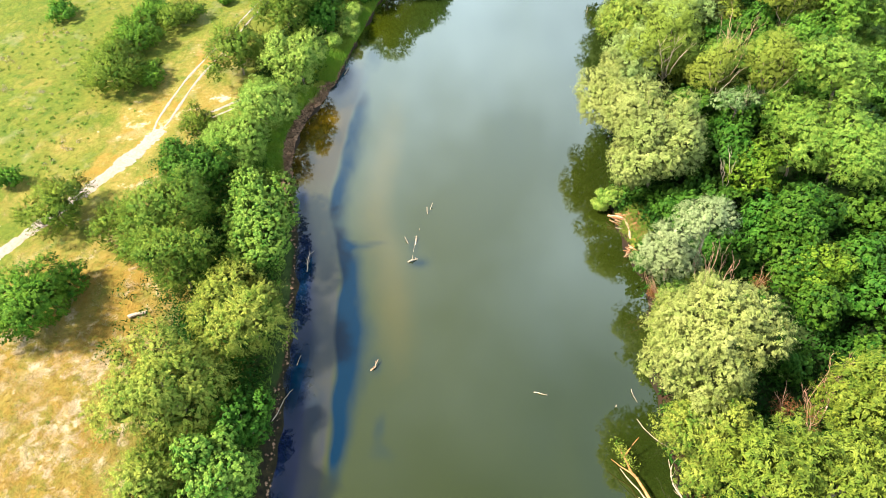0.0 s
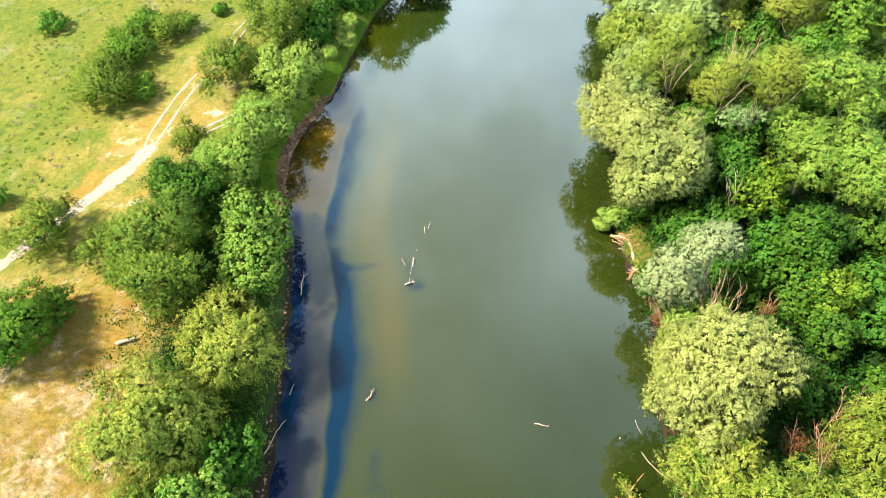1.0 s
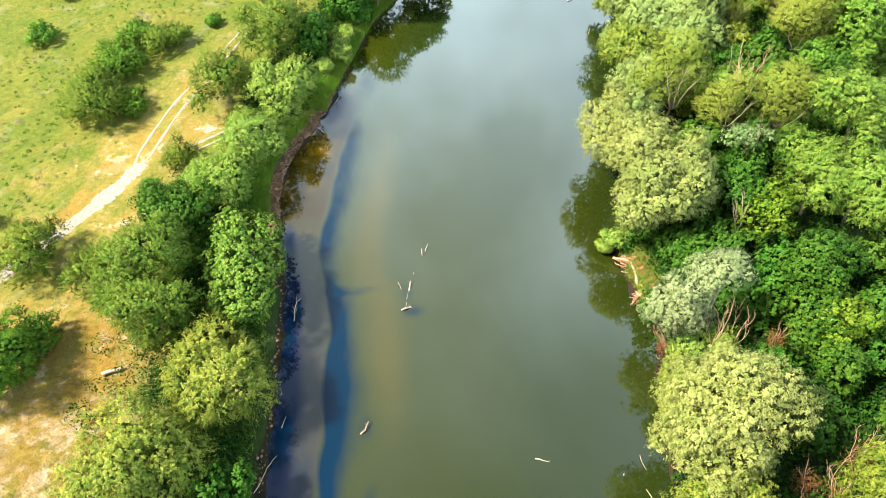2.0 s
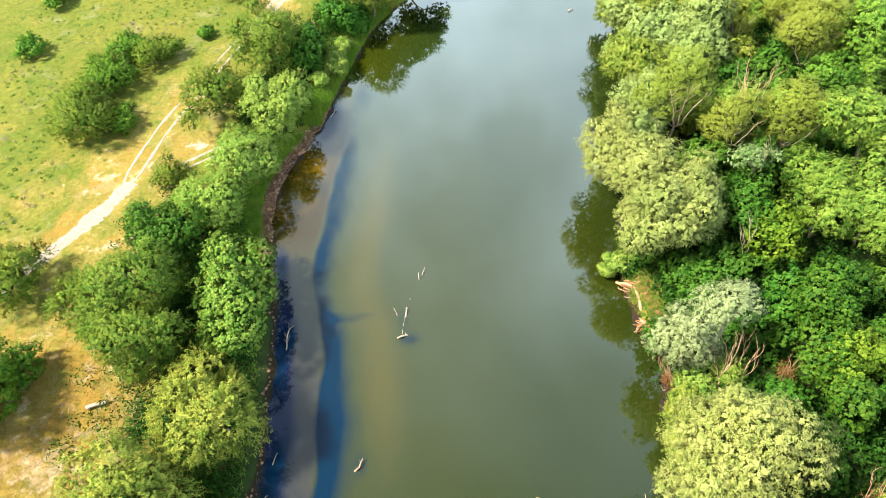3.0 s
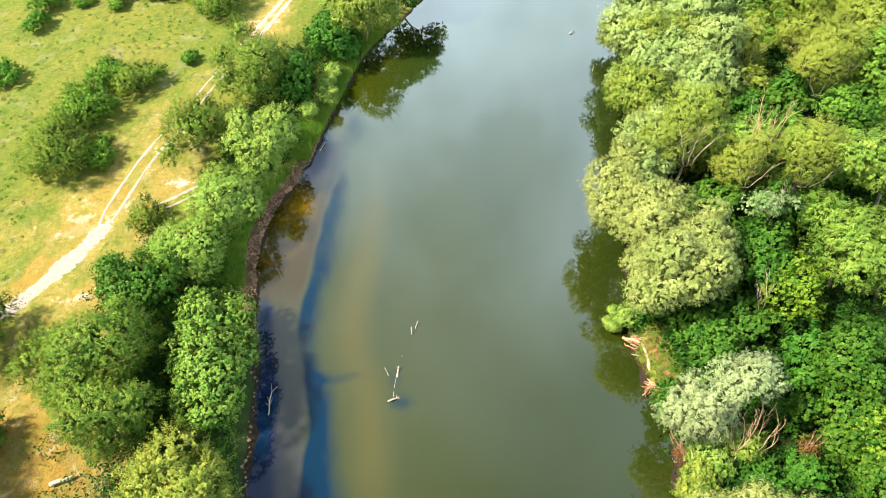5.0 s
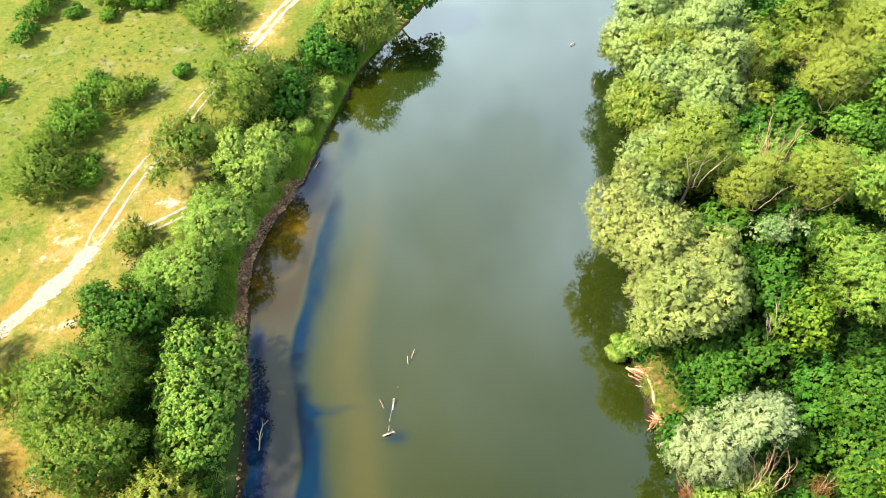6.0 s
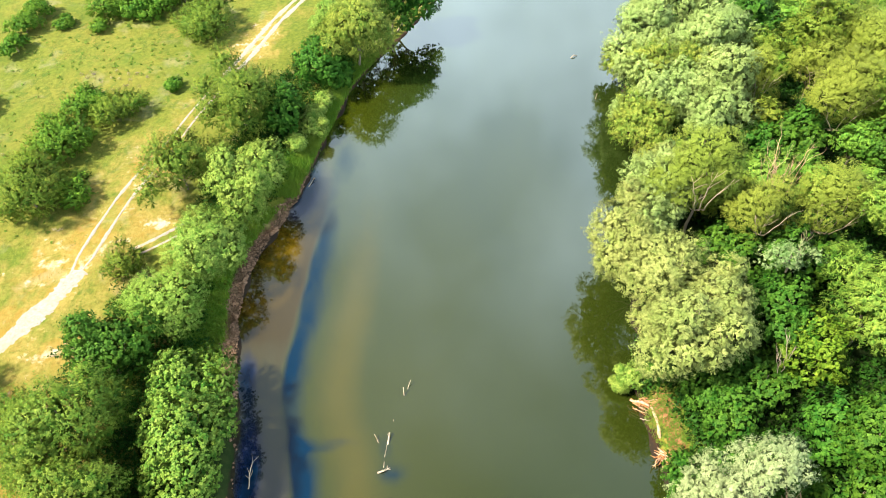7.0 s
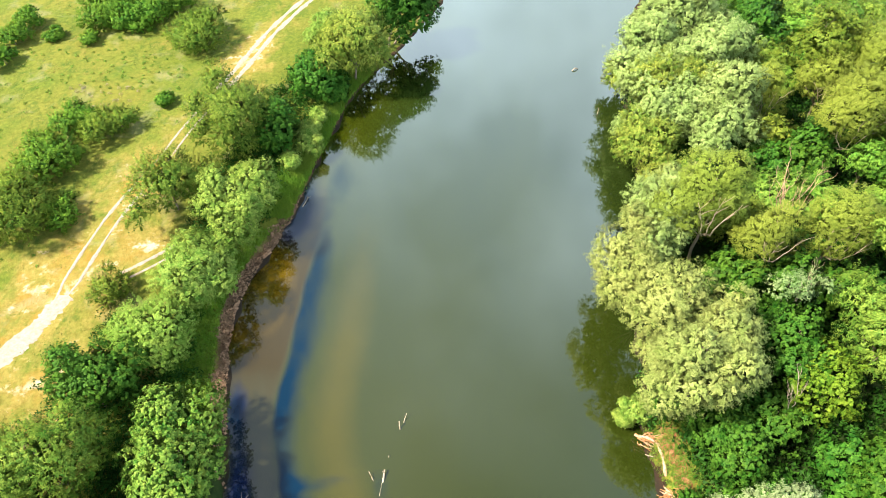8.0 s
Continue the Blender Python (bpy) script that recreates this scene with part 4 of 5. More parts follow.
plant("yellow_willow", 30.4, 99.6, 4.3, 5.7, 5.8, 3.7)
plant("mint_willow", 39.4, 98.8, 5.2, 3.7, 7.3, 4.2)
plant("yellow_tree", 48.1, 107.4, 3.1, 4.0, 7.9, 5.4)
plant("locust", 58.8, 115.0, 6.3, 4.5, 10.5, 6.5)
plant("yellow_tree", 65.9, 107.6, 5.0, 8.8, 10.0, 7.0)
plant("yellow_tree", 55.0, 98.0, 5.1, 3.7, 10.3, 6.7)
plant("green_tree", 52.1, 96.9, 3.8, 3.4, 6.7, 4.3)
plant("green_tree", 55.0, 129.7, 6.2, 7.9, 6.7, 4.3)
plant("green_tree", 46.8, 97.1, 3.1, 4.2, 5.0, 3.0)
plant("green_tree", 30.0, 58.3, 3.1, 3.6, 3.8, 1.9)
plant("green_tree", 34.6, 59.0, 4.3, 4.4, 4.2, 2.3)
plant("green_tree", 29.6, 55.6, 2.8, 3.5, 4.2, 2.5)
plant("bank_willow", 22.2, 61.2, 1.7, 1.5, 1.9, 0.9)
plant("bank_willow", 20.6, 60.4, 1.0, 0.8, 1.1, 0.5)
plant("bank_willow", 26.6, 43.6, 1.8, 1.8, 3.0, 1.9)
plant("pale_bush", 29.8, 44.8, 2.2, 1.6, 3.4, 2.2)


# ---------------------------------------------------------------- scrub under the trees
def scrub(name, label, spots, material, size, seed):
    """A layer of leafy scrub: one piece of stuff. Spots: x, y, radius, height of each hump."""
    rng = np.random.default_rng(seed)
    P, N = [], []
    for x, y, r, h in spots:
        m = int(3.0 * r * r / (size * size) * 0.85) + 20
        q = unit(rng, m)
        q[:, 2] = np.abs(q[:, 2])
        P.append(np.array([x, y, float(height(x, y)) - 0.05]) + q * np.array([r, r, h]) * rng.uniform(0.75, 1.1, (m, 1)))
        N.append(q + 0.6 * unit(rng, m))
    P, N = np.vstack(P), np.vstack(N)
    n = len(P)
    me = leaf_mesh(name, P, N, unit(rng, n), size * rng.uniform(0.7, 1.4, n), size * 0.55 * rng.uniform(0.7, 1.4, n), material)
    return tagged(new(name, me), label, "undergrowth", kind="stuff")


def wood_spots(seed):
    dice = random.Random(seed)
    out = []
    for _ in range(3600):
        y = dice.uniform(12, 140)
        x = float(right_shore(y)) + 0.9 + 48 * dice.random() ** 1.25
        if x < 72 and not (47 < y < 60 and x < right_shore(y) + 4):
            r = dice.uniform(0.8, 2.0)
            out.append((x, y, r, r * dice.uniform(0.6, 1.5)))
    return out


def belt_spots(seed):
    dice = random.Random(seed)
    out = []
    for cx, cy, n, w in ((-29, 50, 60, 3.5), (-29, 60, 70, 3.5), (-36, 62, 40, 3), (-27, 44, 40, 3), (-32, 38, 30, 3), (-27, 100, 40, 4), (-30, 84, 30, 3)):
        for _ in range(n):
            r = dice.uniform(0.8, 1.7)
            out.append((cx + dice.gauss(0, w), cy + dice.gauss(0, w), r, r * dice.uniform(0.8, 1.6)))
    for _ in range(1500):
        y = dice.uniform(14, 128)
        x = float(left_shore(y)) - dice.uniform(2.2, 13.0) - (2.0 if 62 < y < 90 else 0)
        r = dice.uniform(0.6, 1.6)
        out.append((x, y, r, r * dice.uniform(0.6, 1.4)))
    return [q for q in out if q[0] < left_shore(q[1]) - 1.6 - q[2] and not (q[0] < -30.5 and 75 < q[1] < 89)]


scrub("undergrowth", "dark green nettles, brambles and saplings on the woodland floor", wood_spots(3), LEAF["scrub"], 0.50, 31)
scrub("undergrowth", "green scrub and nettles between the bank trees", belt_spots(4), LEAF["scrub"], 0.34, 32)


# ---------------------------------------------------------------- grass
def blades(name, label, xy, tall, wide, lean, material, seed, per=4):
    """Tufts of upright blades, one piece of stuff."""
    rng = np.random.default_rng(seed)
    xy = np.repeat(np.asarray(xy), per, 0)
    n = len(xy)
    a = rng.uniform(0, 2 * math.pi, n)
    x, y = xy[:, 0] + rng.normal(size=n) * 0.12, xy[:, 1] + rng.normal(size=n) * 0.12
    z = height(x, y) - 0.03
    h = tall * rng.uniform(0.5, 1.3, n)
    side = np.stack([np.cos(a), np.sin(a), a * 0], -1) * wide * 0.5
    b = rng.uniform(0, 2 * math.pi, n)
    tip = np.stack([x + np.cos(b) * h * lean, y + np.sin(b) * h * lean, z + h], -1)
    base = np.stack([x, y, z], -1)
    co = np.stack([base - side, base + side, tip], 1)
    me = bpy.data.meshes.new(name)
    me.vertices.add(3 * n)
    me.vertices.foreach_set("co", co.astype(np.float32).ravel())
    me.loops.add(3 * n)
    me.loops.foreach_set("vertex_index", np.arange(3 * n, dtype=np.int32))
    me.polygons.add(n)
    me.polygons.foreach_set("loop_start", np.arange(0, 3 * n, 3, dtype=np.int32))
    me.update(calc_edges=True)
    me.materials.append(material)
    return tagged(new(name, me), label, "grass", kind="stuff")


def meadow_points(n, seed):
    rng = np.random.default_rng(seed)
    y = rng.uniform(16, 156, n)
    x = left_shore(y) - 3.0 - 72 * rng.uniform(0, 1, n) ** 1.2
    keep = (np.abs(x - track(y)) > 1.5) & (x > -86) & (rng.uniform(0, 1, n) > dryness(x, y) * 0.6)
    return np.stack([x, y], -1)[keep]


def reed_points(n, seed, y0, y1, w0, w1):
    rng = np.random.default_rng(seed)
    y = rng.uniform(y0, y1, n)
    return np.stack([left_shore(y) - rng.uniform(w0, w1, n), y], -1)


MEADOW_GRASS = grass_material("meadow_grass", (0.062, 0.092, 0.010), (0.130, 0.142, 0.02), (0.19, 0.150, 0.035))
WEED_GREEN = grass_material("weed_green", (0.06, 0.13, 0.012), (0.11, 0.19, 0.022), (0.11, 0.17, 0.02))
REED_GREEN = grass_material("reed_green", (0.07, 0.165, 0.012), (0.13, 0.23, 0.02), (0.14, 0.21, 0.022))
DRY_REED = grass_material("dry_reed", (0.13, 0.075, 0.04), (0.21, 0.145, 0.09), (0.10, 0.055, 0.03))
DRY_WEED = leaf_material("lilac_grey_weeds", (0.26, 0.21, 0.17), (0.19, 0.16, 0.09), 0.2)

blades("grass", "tufts of long yellow-green meadow grass", meadow_points(40000, 7), 0.13, 0.13, 2.2, MEADOW_GRASS, 8, 3)
STRAW = straw_material()
dry_rng = np.random.default_rng(51)
dry_at = np.stack([-38 + dry_rng.normal(size=18000) * 11, 30 + dry_rng.normal(size=18000) * 13], -1)
dry_at = dry_at[(dry_at[:, 0] < left_shore(dry_at[:, 1]) - 7) & (dry_at[:, 1] > 12) & (np.abs(dry_at[:, 0] - track(dry_at[:, 1])) > 1.6)]
blades("dry_grass", "wispy straw and rust-coloured dry grass", dry_at, 0.26, 0.045, 1.5, STRAW, 52, 6)
blades("reeds", "fresh green bank grass and young reeds", reed_points(9500, 9, 90, 126, 0.25, 4.2), 0.85, 0.10, 0.35, REED_GREEN, 10)
blades("reeds", "fresh green grass on the shaded bank", reed_points(7500, 11, 60, 88, 1.5, 6.5), 0.45, 0.10, 0.5, REED_GREEN, 12)
bank_rng = np.random.default_rng(15)
bank_y = bank_rng.uniform(47, 63, 3000)
blades("bank_grass", "sparse green turf on the eroded orange bank", np.stack([right_shore(bank_y) + 0.4 + 4.2 * bank_rng.uniform(0, 1, 3000), bank_y], -1), 0.35, 0.07, 0.6, WEED_GREEN, 16)
blades("reeds", "green grass hanging over the muddy shore", reed_points(900, 41, 14, 65, 1.2, 2.8), 0.5, 0.08, 0.7, WEED_GREEN, 42, 3)
blades("dead_reeds", "brown dead reed litter on the muddy shore", reed_points(2300, 13, 61, 100, 0.2, 1.3), 0.28, 0.06, 1.6, DRY_REED, 14, 3)


def weed_spots(seed):
    dice = random.Random(seed)
    out = []
    for cx, cy, n, spread in ((-62, 80, 60, 5), (-58, 92, 40, 6), (-55, 122, 80, 8), (-66, 126, 50, 8), (-44, 120, 24, 4), (-70, 100, 50, 5), (-36, 36, 10, 6), (-60, 70, 40, 4)):
        for _ in range(n):
            r = dice.uniform(0.18, 0.42)
            out.append((cx + dice.gauss(0, spread), cy + dice.gauss(0, spread), r, r * 1.1))
    return [q for q in out if q[0] < left_shore(q[1]) - 8 and abs(q[0] - track(q[1])) > 2]


scrub("weeds", "leafy dark green weeds scattered in the meadow", weed_spots(17), WEED_GREEN, 0.22, 33)
lilac = random.Random(19)
scrub("dry_weeds", "lilac-grey withered weeds in the meadow", [(x + lilac.gauss(0, 1.6), y + lilac.gauss(0, 2.0), 0.35, 0.45) for x, y in (
    (-72, 86), (-66, 84), (-75, 96), (-57, 72), (-70, 104), (-50, 117), (-53, 116), (-56, 118), (-64, 96), (24.9, 46.0)) for _ in range(9)], DRY_WEED, 0.16, 34)


# ---------------------------------------------------------------- stones of the muddy shore
def shore_stones():
    dice = random.Random(23)
    verts, faces = [], []
    base = [(1, 0, 0), (0, 1, 0), (-1, 0, 0), (0, -1, 0), (0, 0, 0.8), (0, 0, -0.5)]
    tri = [(0, 1, 4), (1, 2, 4), (2, 3, 4), (3, 0, 4), (1, 0, 5), (2, 1, 5), (3, 2, 5), (0, 3, 5)]
    for _ in range(3400):
        y = dice.uniform(60, 96) if dice.random() < 0.94 else dice.uniform(16, 60)
        x = float(left_shore(y)) - dice.uniform(0.0, (1.6 if y > 62 else 0.8) * max(0.25, 0.75 + 0.4 * math.sin(y * 0.8) + 0.3 * math.sin(y * 2.3)))
        r = dice.choice((0.06, 0.08, 0.10, 0.14, 0.2)) * dice.uniform(0.8, 1.2)
        z = float(height(x, y))
        o = len(verts)
        verts += [(x + a * r * dice.uniform(0.7, 1.3), y + b * r * dice.uniform(0.7, 1.3), z + c * r) for a, b, c in base]
        faces += [tuple(i + o for i in f) for f in tri]
    me = bpy.data.meshes.new("shore_stones")
    me.from_pydata(verts, [], faces)
    n = Nodes("shore_stone")
    c = n.mix(n.geo.outputs["Random Per Island"], (0.05, 0.026, 0.014), (0.27, 0.16, 0.10))
    me.materials.append(n.finish(c, 0.9, 0.2))
    return tagged(new("shore_stones", me), "brown stones and clods on the muddy shore", "stones", kind="stuff")


shore_stones()


# ---------------------------------------------------------------- dead wood
def bough(bm, a, b, r0, r1, dice, depth, spread=0.55):
    """A bare bough that forks."""
    way = bent(a, b, dice, 0.14, 6)
    tube(bm, way, r0, r1, 6)
    if depth:
        size = (Vector(b) - Vector(a)).length
        for k in (3, 4, 5):
            d = (way[k + 1] - way[k]).normalized()
            side = Vector((dice.uniform(-1, 1), dice.uniform(-1, 1), dice.uniform(0.1, 1.1))) * spread
            bough(bm, way[k], way[k] + (d + side).normalized() * size * dice.uniform(0.28, 0.48), r1 * 1.1 + (r0 - r1) * 0.25, r1 * 0.5, dice, depth - 1, spread)


def dead_tree(x, y, tall, stems, material, seed, label, lean=(0, 0), foot=None, twigs=True, depth=2):
    dice = random.Random(seed)
    z = float(height(x, y)) - 0.1 if foot is None else foot
    thing = tagged(new("dead_tree"), label, "dead tree")
    thing.location = (x, y, z)
    bm = bmesh.new()
    fork = Vector((lean[0] * 0.25, lean[1] * 0.25, tall * 0.3))
    tube(bm, bent((0, 0, 0), fork, dice, 0.05, 4), 0.03 + tall * 0.007, 0.02 + tall * 0.005, 8)
    part("trunk", bm, material, thing)
    for j in range(stems):
        a = 2 * math.pi * (j + dice.uniform(0, 0.6)) / stems
        end = Vector((lean[0] + math.cos(a) * tall * 0.13, lean[1] + math.sin(a) * tall * 0.13, tall * dice.uniform(0.75, 1.05)))
        r0, r1 = 0.01 + tall * 0.004, 0.014
        way = bent(fork, end, dice, 0.12, 6)
        bm = bmesh.new()
        tube(bm, way, r0, r1, 6)
        limb = part("limb", bm, material, thing)
        size = (end - fork).length
        for k in (2, 3, 4, 5):
            d = (way[k + 1] - way[k]).normalized()
            side = Vector((dice.uniform(-1, 1), dice.uniform(-1, 1), dice.uniform(0.1, 1.1))) * 0.32
            bm = bmesh.new()
            bough(bm, way[k], way[k] + (d + side).normalized() * size * dice.uniform(0.26, 0.44), r1 * 1.1 + (r0 - r1) * 0.3, r1 * 0.5, dice, depth - 1, 0.4)
            part("branch", bm, material, limb)
    if twigs:
        rng = np.random.default_rng(seed)
        n = 420
        q = unit(rng, n)
        P = np.array([lean[0] * 0.6, lean[1] * 0.6, tall * 0.55]) + q * np.array([tall * 0.18, tall * 0.18, tall * 0.22]) * rng.uniform(0.3, 1.1, (n, 1))
        me = leaf_mesh("withered_crown", P, unit(rng, n), unit(rng, n) + np.array([0, 0, 0.8]), rng.uniform(0.3, 0.7, n), rng.uniform(0.03, 0.07, n), LEAF["dead"])
        ob = new("withered_crown", me)
        ob.parent = thing
    return thing


dead_tree(35.0, 25.8, 8.6, 3, RED_WOOD, 41, "dead tree with bare red-brown stems in the woods", (-0.6, 2.6))
dead_tree(37.4, 28.6, 9.8, 3, RED_WOOD, 42, "dead tree with withered rusty twigs among green trees", (0.4, 2.2))
dead_tree(40.6, 28.4, 10.4, 2, DEAD_WOOD, 43, "bleached dead stems above the woodland scrub", (0.8, 2.4), None, False)
dead_tree(33.0, 27.6, 6.6, 2, RED_WOOD, 44, "small dead tree with red-brown twigs", (-0.4, 1.8))
dead_tree(41.0, 80.2, 13.6, 6, PINK_BARK, 45, "dead treetop with bare pinkish boughs over green crowns", (0.4, 2.0), None, False)
dead_tree(28.9, 43.2, 8.6, 4, PINK_BARK, 46, "bare forked stems under a silvery willow", (-0.4, 2.2), None, False, 2)
dead_tree(31.0, 43.4, 7.0, 3, PINK_BARK, 47, "pale dead shrub with forked boughs beside a silvery willow", (0.5, 2.0), None, False, 2)
dead_tree(35.4, 43.2, 6.0, 2, RED_WOOD, 48, "short rusty dead shrub among dark leaves", (0.2, 1.4), None, True, 2)
dead_tree(36.2, 58.8, 9.4, 2, DEAD_WOOD, 49, "thin white dead stem between green trees", (-1.6, 1.4), None, False)
dead_tree(40.6, 70.6, 9.2, 2, PALE_BARK, 50, "greyish dead boughs in a thin crown", (0.2, 1.6), None, False)
dead_tree(25.2, 43.4, 4.4, 5, RED_WOOD, 51, "red-brown leafless shrub hanging over the water", (-2.0, 1.4), 0.6)


def stick(name, label, points, r0, r1, material, seed, forks=0, category="driftwood"):
    """A crooked piece of wood through the points, with a few side twigs."""
    dice = random.Random(seed)
    bm = bmesh.new()
    p = [Vector(q) for q in points]
    way = [p[0]]
    for a, b in zip(p, p[1:]):
        way += bent(a, b, dice, 0.05, 4)[1:]
    origin = way[0].copy()
    way = [q - origin for q in way]
    r0, r1 = r0 * 0.75, r1 * 0.75
    tube(bm, way, r0, r1, 7)
    size = (p[-1] - p[0]).length
    for _ in range(forks):
        k = dice.randrange(1, len(way) - 1)
        d = (way[k + 1] - way[k]).normalized()
        side = Vector((dice.uniform(-1, 1), dice.uniform(-1, 1), dice.uniform(0.0, 0.9)))
        tube(bm, bent(way[k], way[k] + (d + side).normalized() * size * dice.uniform(0.15, 0.35), dice, 0.1, 3), r0 * 0.5, r1 * 0.4, 5)
    me = bpy.data.meshes.new(name)
    bm.to_mesh(me)
    bm.free()
    me.polygons.foreach_set("use_smooth", np.ones(len(me.polygons), bool))
    me.materials.append(material)
    ob = new(name, me)
    ob.location = origin
    return tagged(ob, label, category)


stick("driftwood_log", "bleached trunk of a sunken tree breaking the water", [(-4.2, 54.2, -0.3), (-4.13, 54.7, 0.05), (-4.0, 55.6, 0.42)], 0.17, 0.12, DEAD_WOOD, 61, 1)
stick("driftwood_branch", "thin dark drowned branch just awash", [(-4.45, 52.0, -0.02), (-4.38, 53.3, -0.015), (-4.25, 54.4, -0.02)], 0.065, 0.06, BARK, 60)
stick("driftwood_root", "pale root stump of a sunken tree", [(-5.0, 51.5, 0.0), (-4.5, 51.6, 0.28), (-3.9, 51.9, 0.02)], 0.16, 0.08, DEAD_WOOD, 62, 9)
stick("driftwood_branch", "thin grey branch tip out of the water", [(-5.05, 54.6, -0.05), (-5.55, 55.4, 0.45)], 0.07, 0.04, DEAD_WOOD, 63, 2)
stick("driftwood_branch", "small pale stub in the river", [(-3.7, 57.0, -0.1), (-3.66, 57.1, 0.18)], 0.07, 0.05, DEAD_WOOD, 64)
stick("driftwood_branch", "pale upright stub of a drowned branch", [(-2.62, 60.0, -0.1), (-2.72, 60.6, 0.75)], 0.11, 0.07, DEAD_WOOD, 65)
stick("driftwood_branch", "leaning pale stick out of the river", [(-2.3, 60.7, -0.1), (-1.95, 61.6, 0.55)], 0.07, 0.04, DEAD_WOOD, 66, 1)
stick("driftwood_snag", "dark snag with forked pale twigs in the river", [(-8.6, 35.8, -0.05), (-8.1, 36.1, 0.25), (-7.8, 37.0, 0.45)], 0.14, 0.06, RED_WOOD, 67, 5)
stick("driftwood_log", "short pale log floating in the river", [(9.3, 33.05, 0.0), (9.95, 32.85, 0.12), (10.75, 32.7, 0.0)], 0.10, 0.05, DEAD_WOOD, 68, 2)
stick("driftwood_branch", "white forked branch in shallow water", [(-17.7, 50.0, 0.0), (-17.8, 51.4, 0.18), (-17.7, 52.6, 0.3), (-17.2, 53.3, 0.2)], 0.10, 0.03, DEAD_WOOD, 69, 4)
stick("bleached_pole", "long white bleached branch lying on the shore", [(-18.5, 29.2, 0.75), (-17.7, 31.7, 0.35), (-16.9, 33.5, 0.06)], 0.09, 0.04, DEAD_WOOD, 70)
stick("bleached_pole", "short pale branch in shallow water", [(-16.95, 36.5, 0.0), (-16.6, 37.7, 0.25)], 0.06, 0.03, DEAD_WOOD, 71)
leafy = stick("fallen_trunk", "fallen red-brown trunk reaching over the water", [(22.6, 17.5, 0.9), (19.2, 20.8, 1.2), (18.2, 23.2, 1.2), (17.0, 26.0, 1.5)], 0.30, 0.10, ROOT_WOOD, 72, 5, "fallen tree")
leaf_rng = np.random.default_rng(95)
leaf_at = np.array([-5.3, 7.9, 0.75]) + leaf_rng.normal(size=(420, 3)) * np.array([0.35, 0.75, 0.3]) @ np.array([[1, 0, 0], [-0.5, 1, 0], [0, 0, 1]])
sprig = new("foliage", leaf_mesh("foliage", leaf_at, unit(leaf_rng, 420) + np.array([0, 0, 0.5]), unit(leaf_rng, 420), leaf_rng.uniform(0.2, 0.35, 420), leaf_rng.uniform(0.07, 0.13, 420), LEAF["yellow_willow"]))
sprig.parent = leafy
tagged(sprig, "tuft of yellow-green leaves")
stick("fallen_trunk", "pale stripped bough over the water's edge", [(21.6, 18.6, 0.8), (18.6, 21.5, 0.9), (16.8, 24.2, 1.1)], 0.14, 0.05, DEAD_WOOD, 73, 3, "fallen tree")
stick("fallen_trunk", "bare pale branch poking from the bank", [(22.6, 20.6, 0.6), (21.5, 22.5, 1.4), (21.3, 24.6, 2.3)], 0.14, 0.04, DEAD_WOOD, 74, 5, "fallen tree")
stick("bleached_pole", "long thin white pole lying in the water", [(19.8, 29.9, 0.05), (20.4, 28.7, 0.1), (21.3, 27.6, 0.12), (22.3, 26.6, 0.35)], 0.05, 0.06, DEAD_WOOD, 75)
stick("bleached_pole", "thin curved white branch in the water", [(19.85, 33.3, 0.2), (19.9, 32.5, 0.22), (20.25, 31.8, 0.02)], 0.05, 0.03, DEAD_WOOD, 76)
stick("driftwood_branch", "tiny pale stub in the river near the bank", [(17.85, 31.3, -0.05), (17.95, 31.45, 0.15)], 0.08, 0.06, DEAD_WOOD, 77)
stick("driftwood_snag", "grey twiggy snag in open water", [(24.5, 125.2, -0.05), (25.0, 125.5, 0.35), (25.6, 125.8, 0.05)], 0.12, 0.06, DEAD_WOOD, 78, 6)
stick("stake", "thin grey stake in the water", [(26.9, 113.1, -0.2), (27.0, 113.3, 1.0)], 0.07, 0.05, DEAD_WOOD, 79)
stick("pale_log", "pale weathered log in the dry meadow", [(-37.2, 42.2, 1.45), (-36.2, 42.6, 1.55), (-35.2, 43.0, 1.45)], 0.34, 0.22, DEAD_WOOD, 80, 1)
stick("driftwood_branch", "pale stick poking from the root mat", [(22.3, 56.9, 0.35), (23.0, 56.6, 0.5), (23.7, 56.4, 0.5)], 0.06, 0.03, DEAD_WOOD, 82, 2)
stick("driftwood_branch", "dark drowned twigs at the shore", [(-17.4, 93.0, 0.0), (-17.0, 94.0, 0.2), (-16.8, 94.9, 0.0)], 0.09, 0.04, BARK, 81, 4)


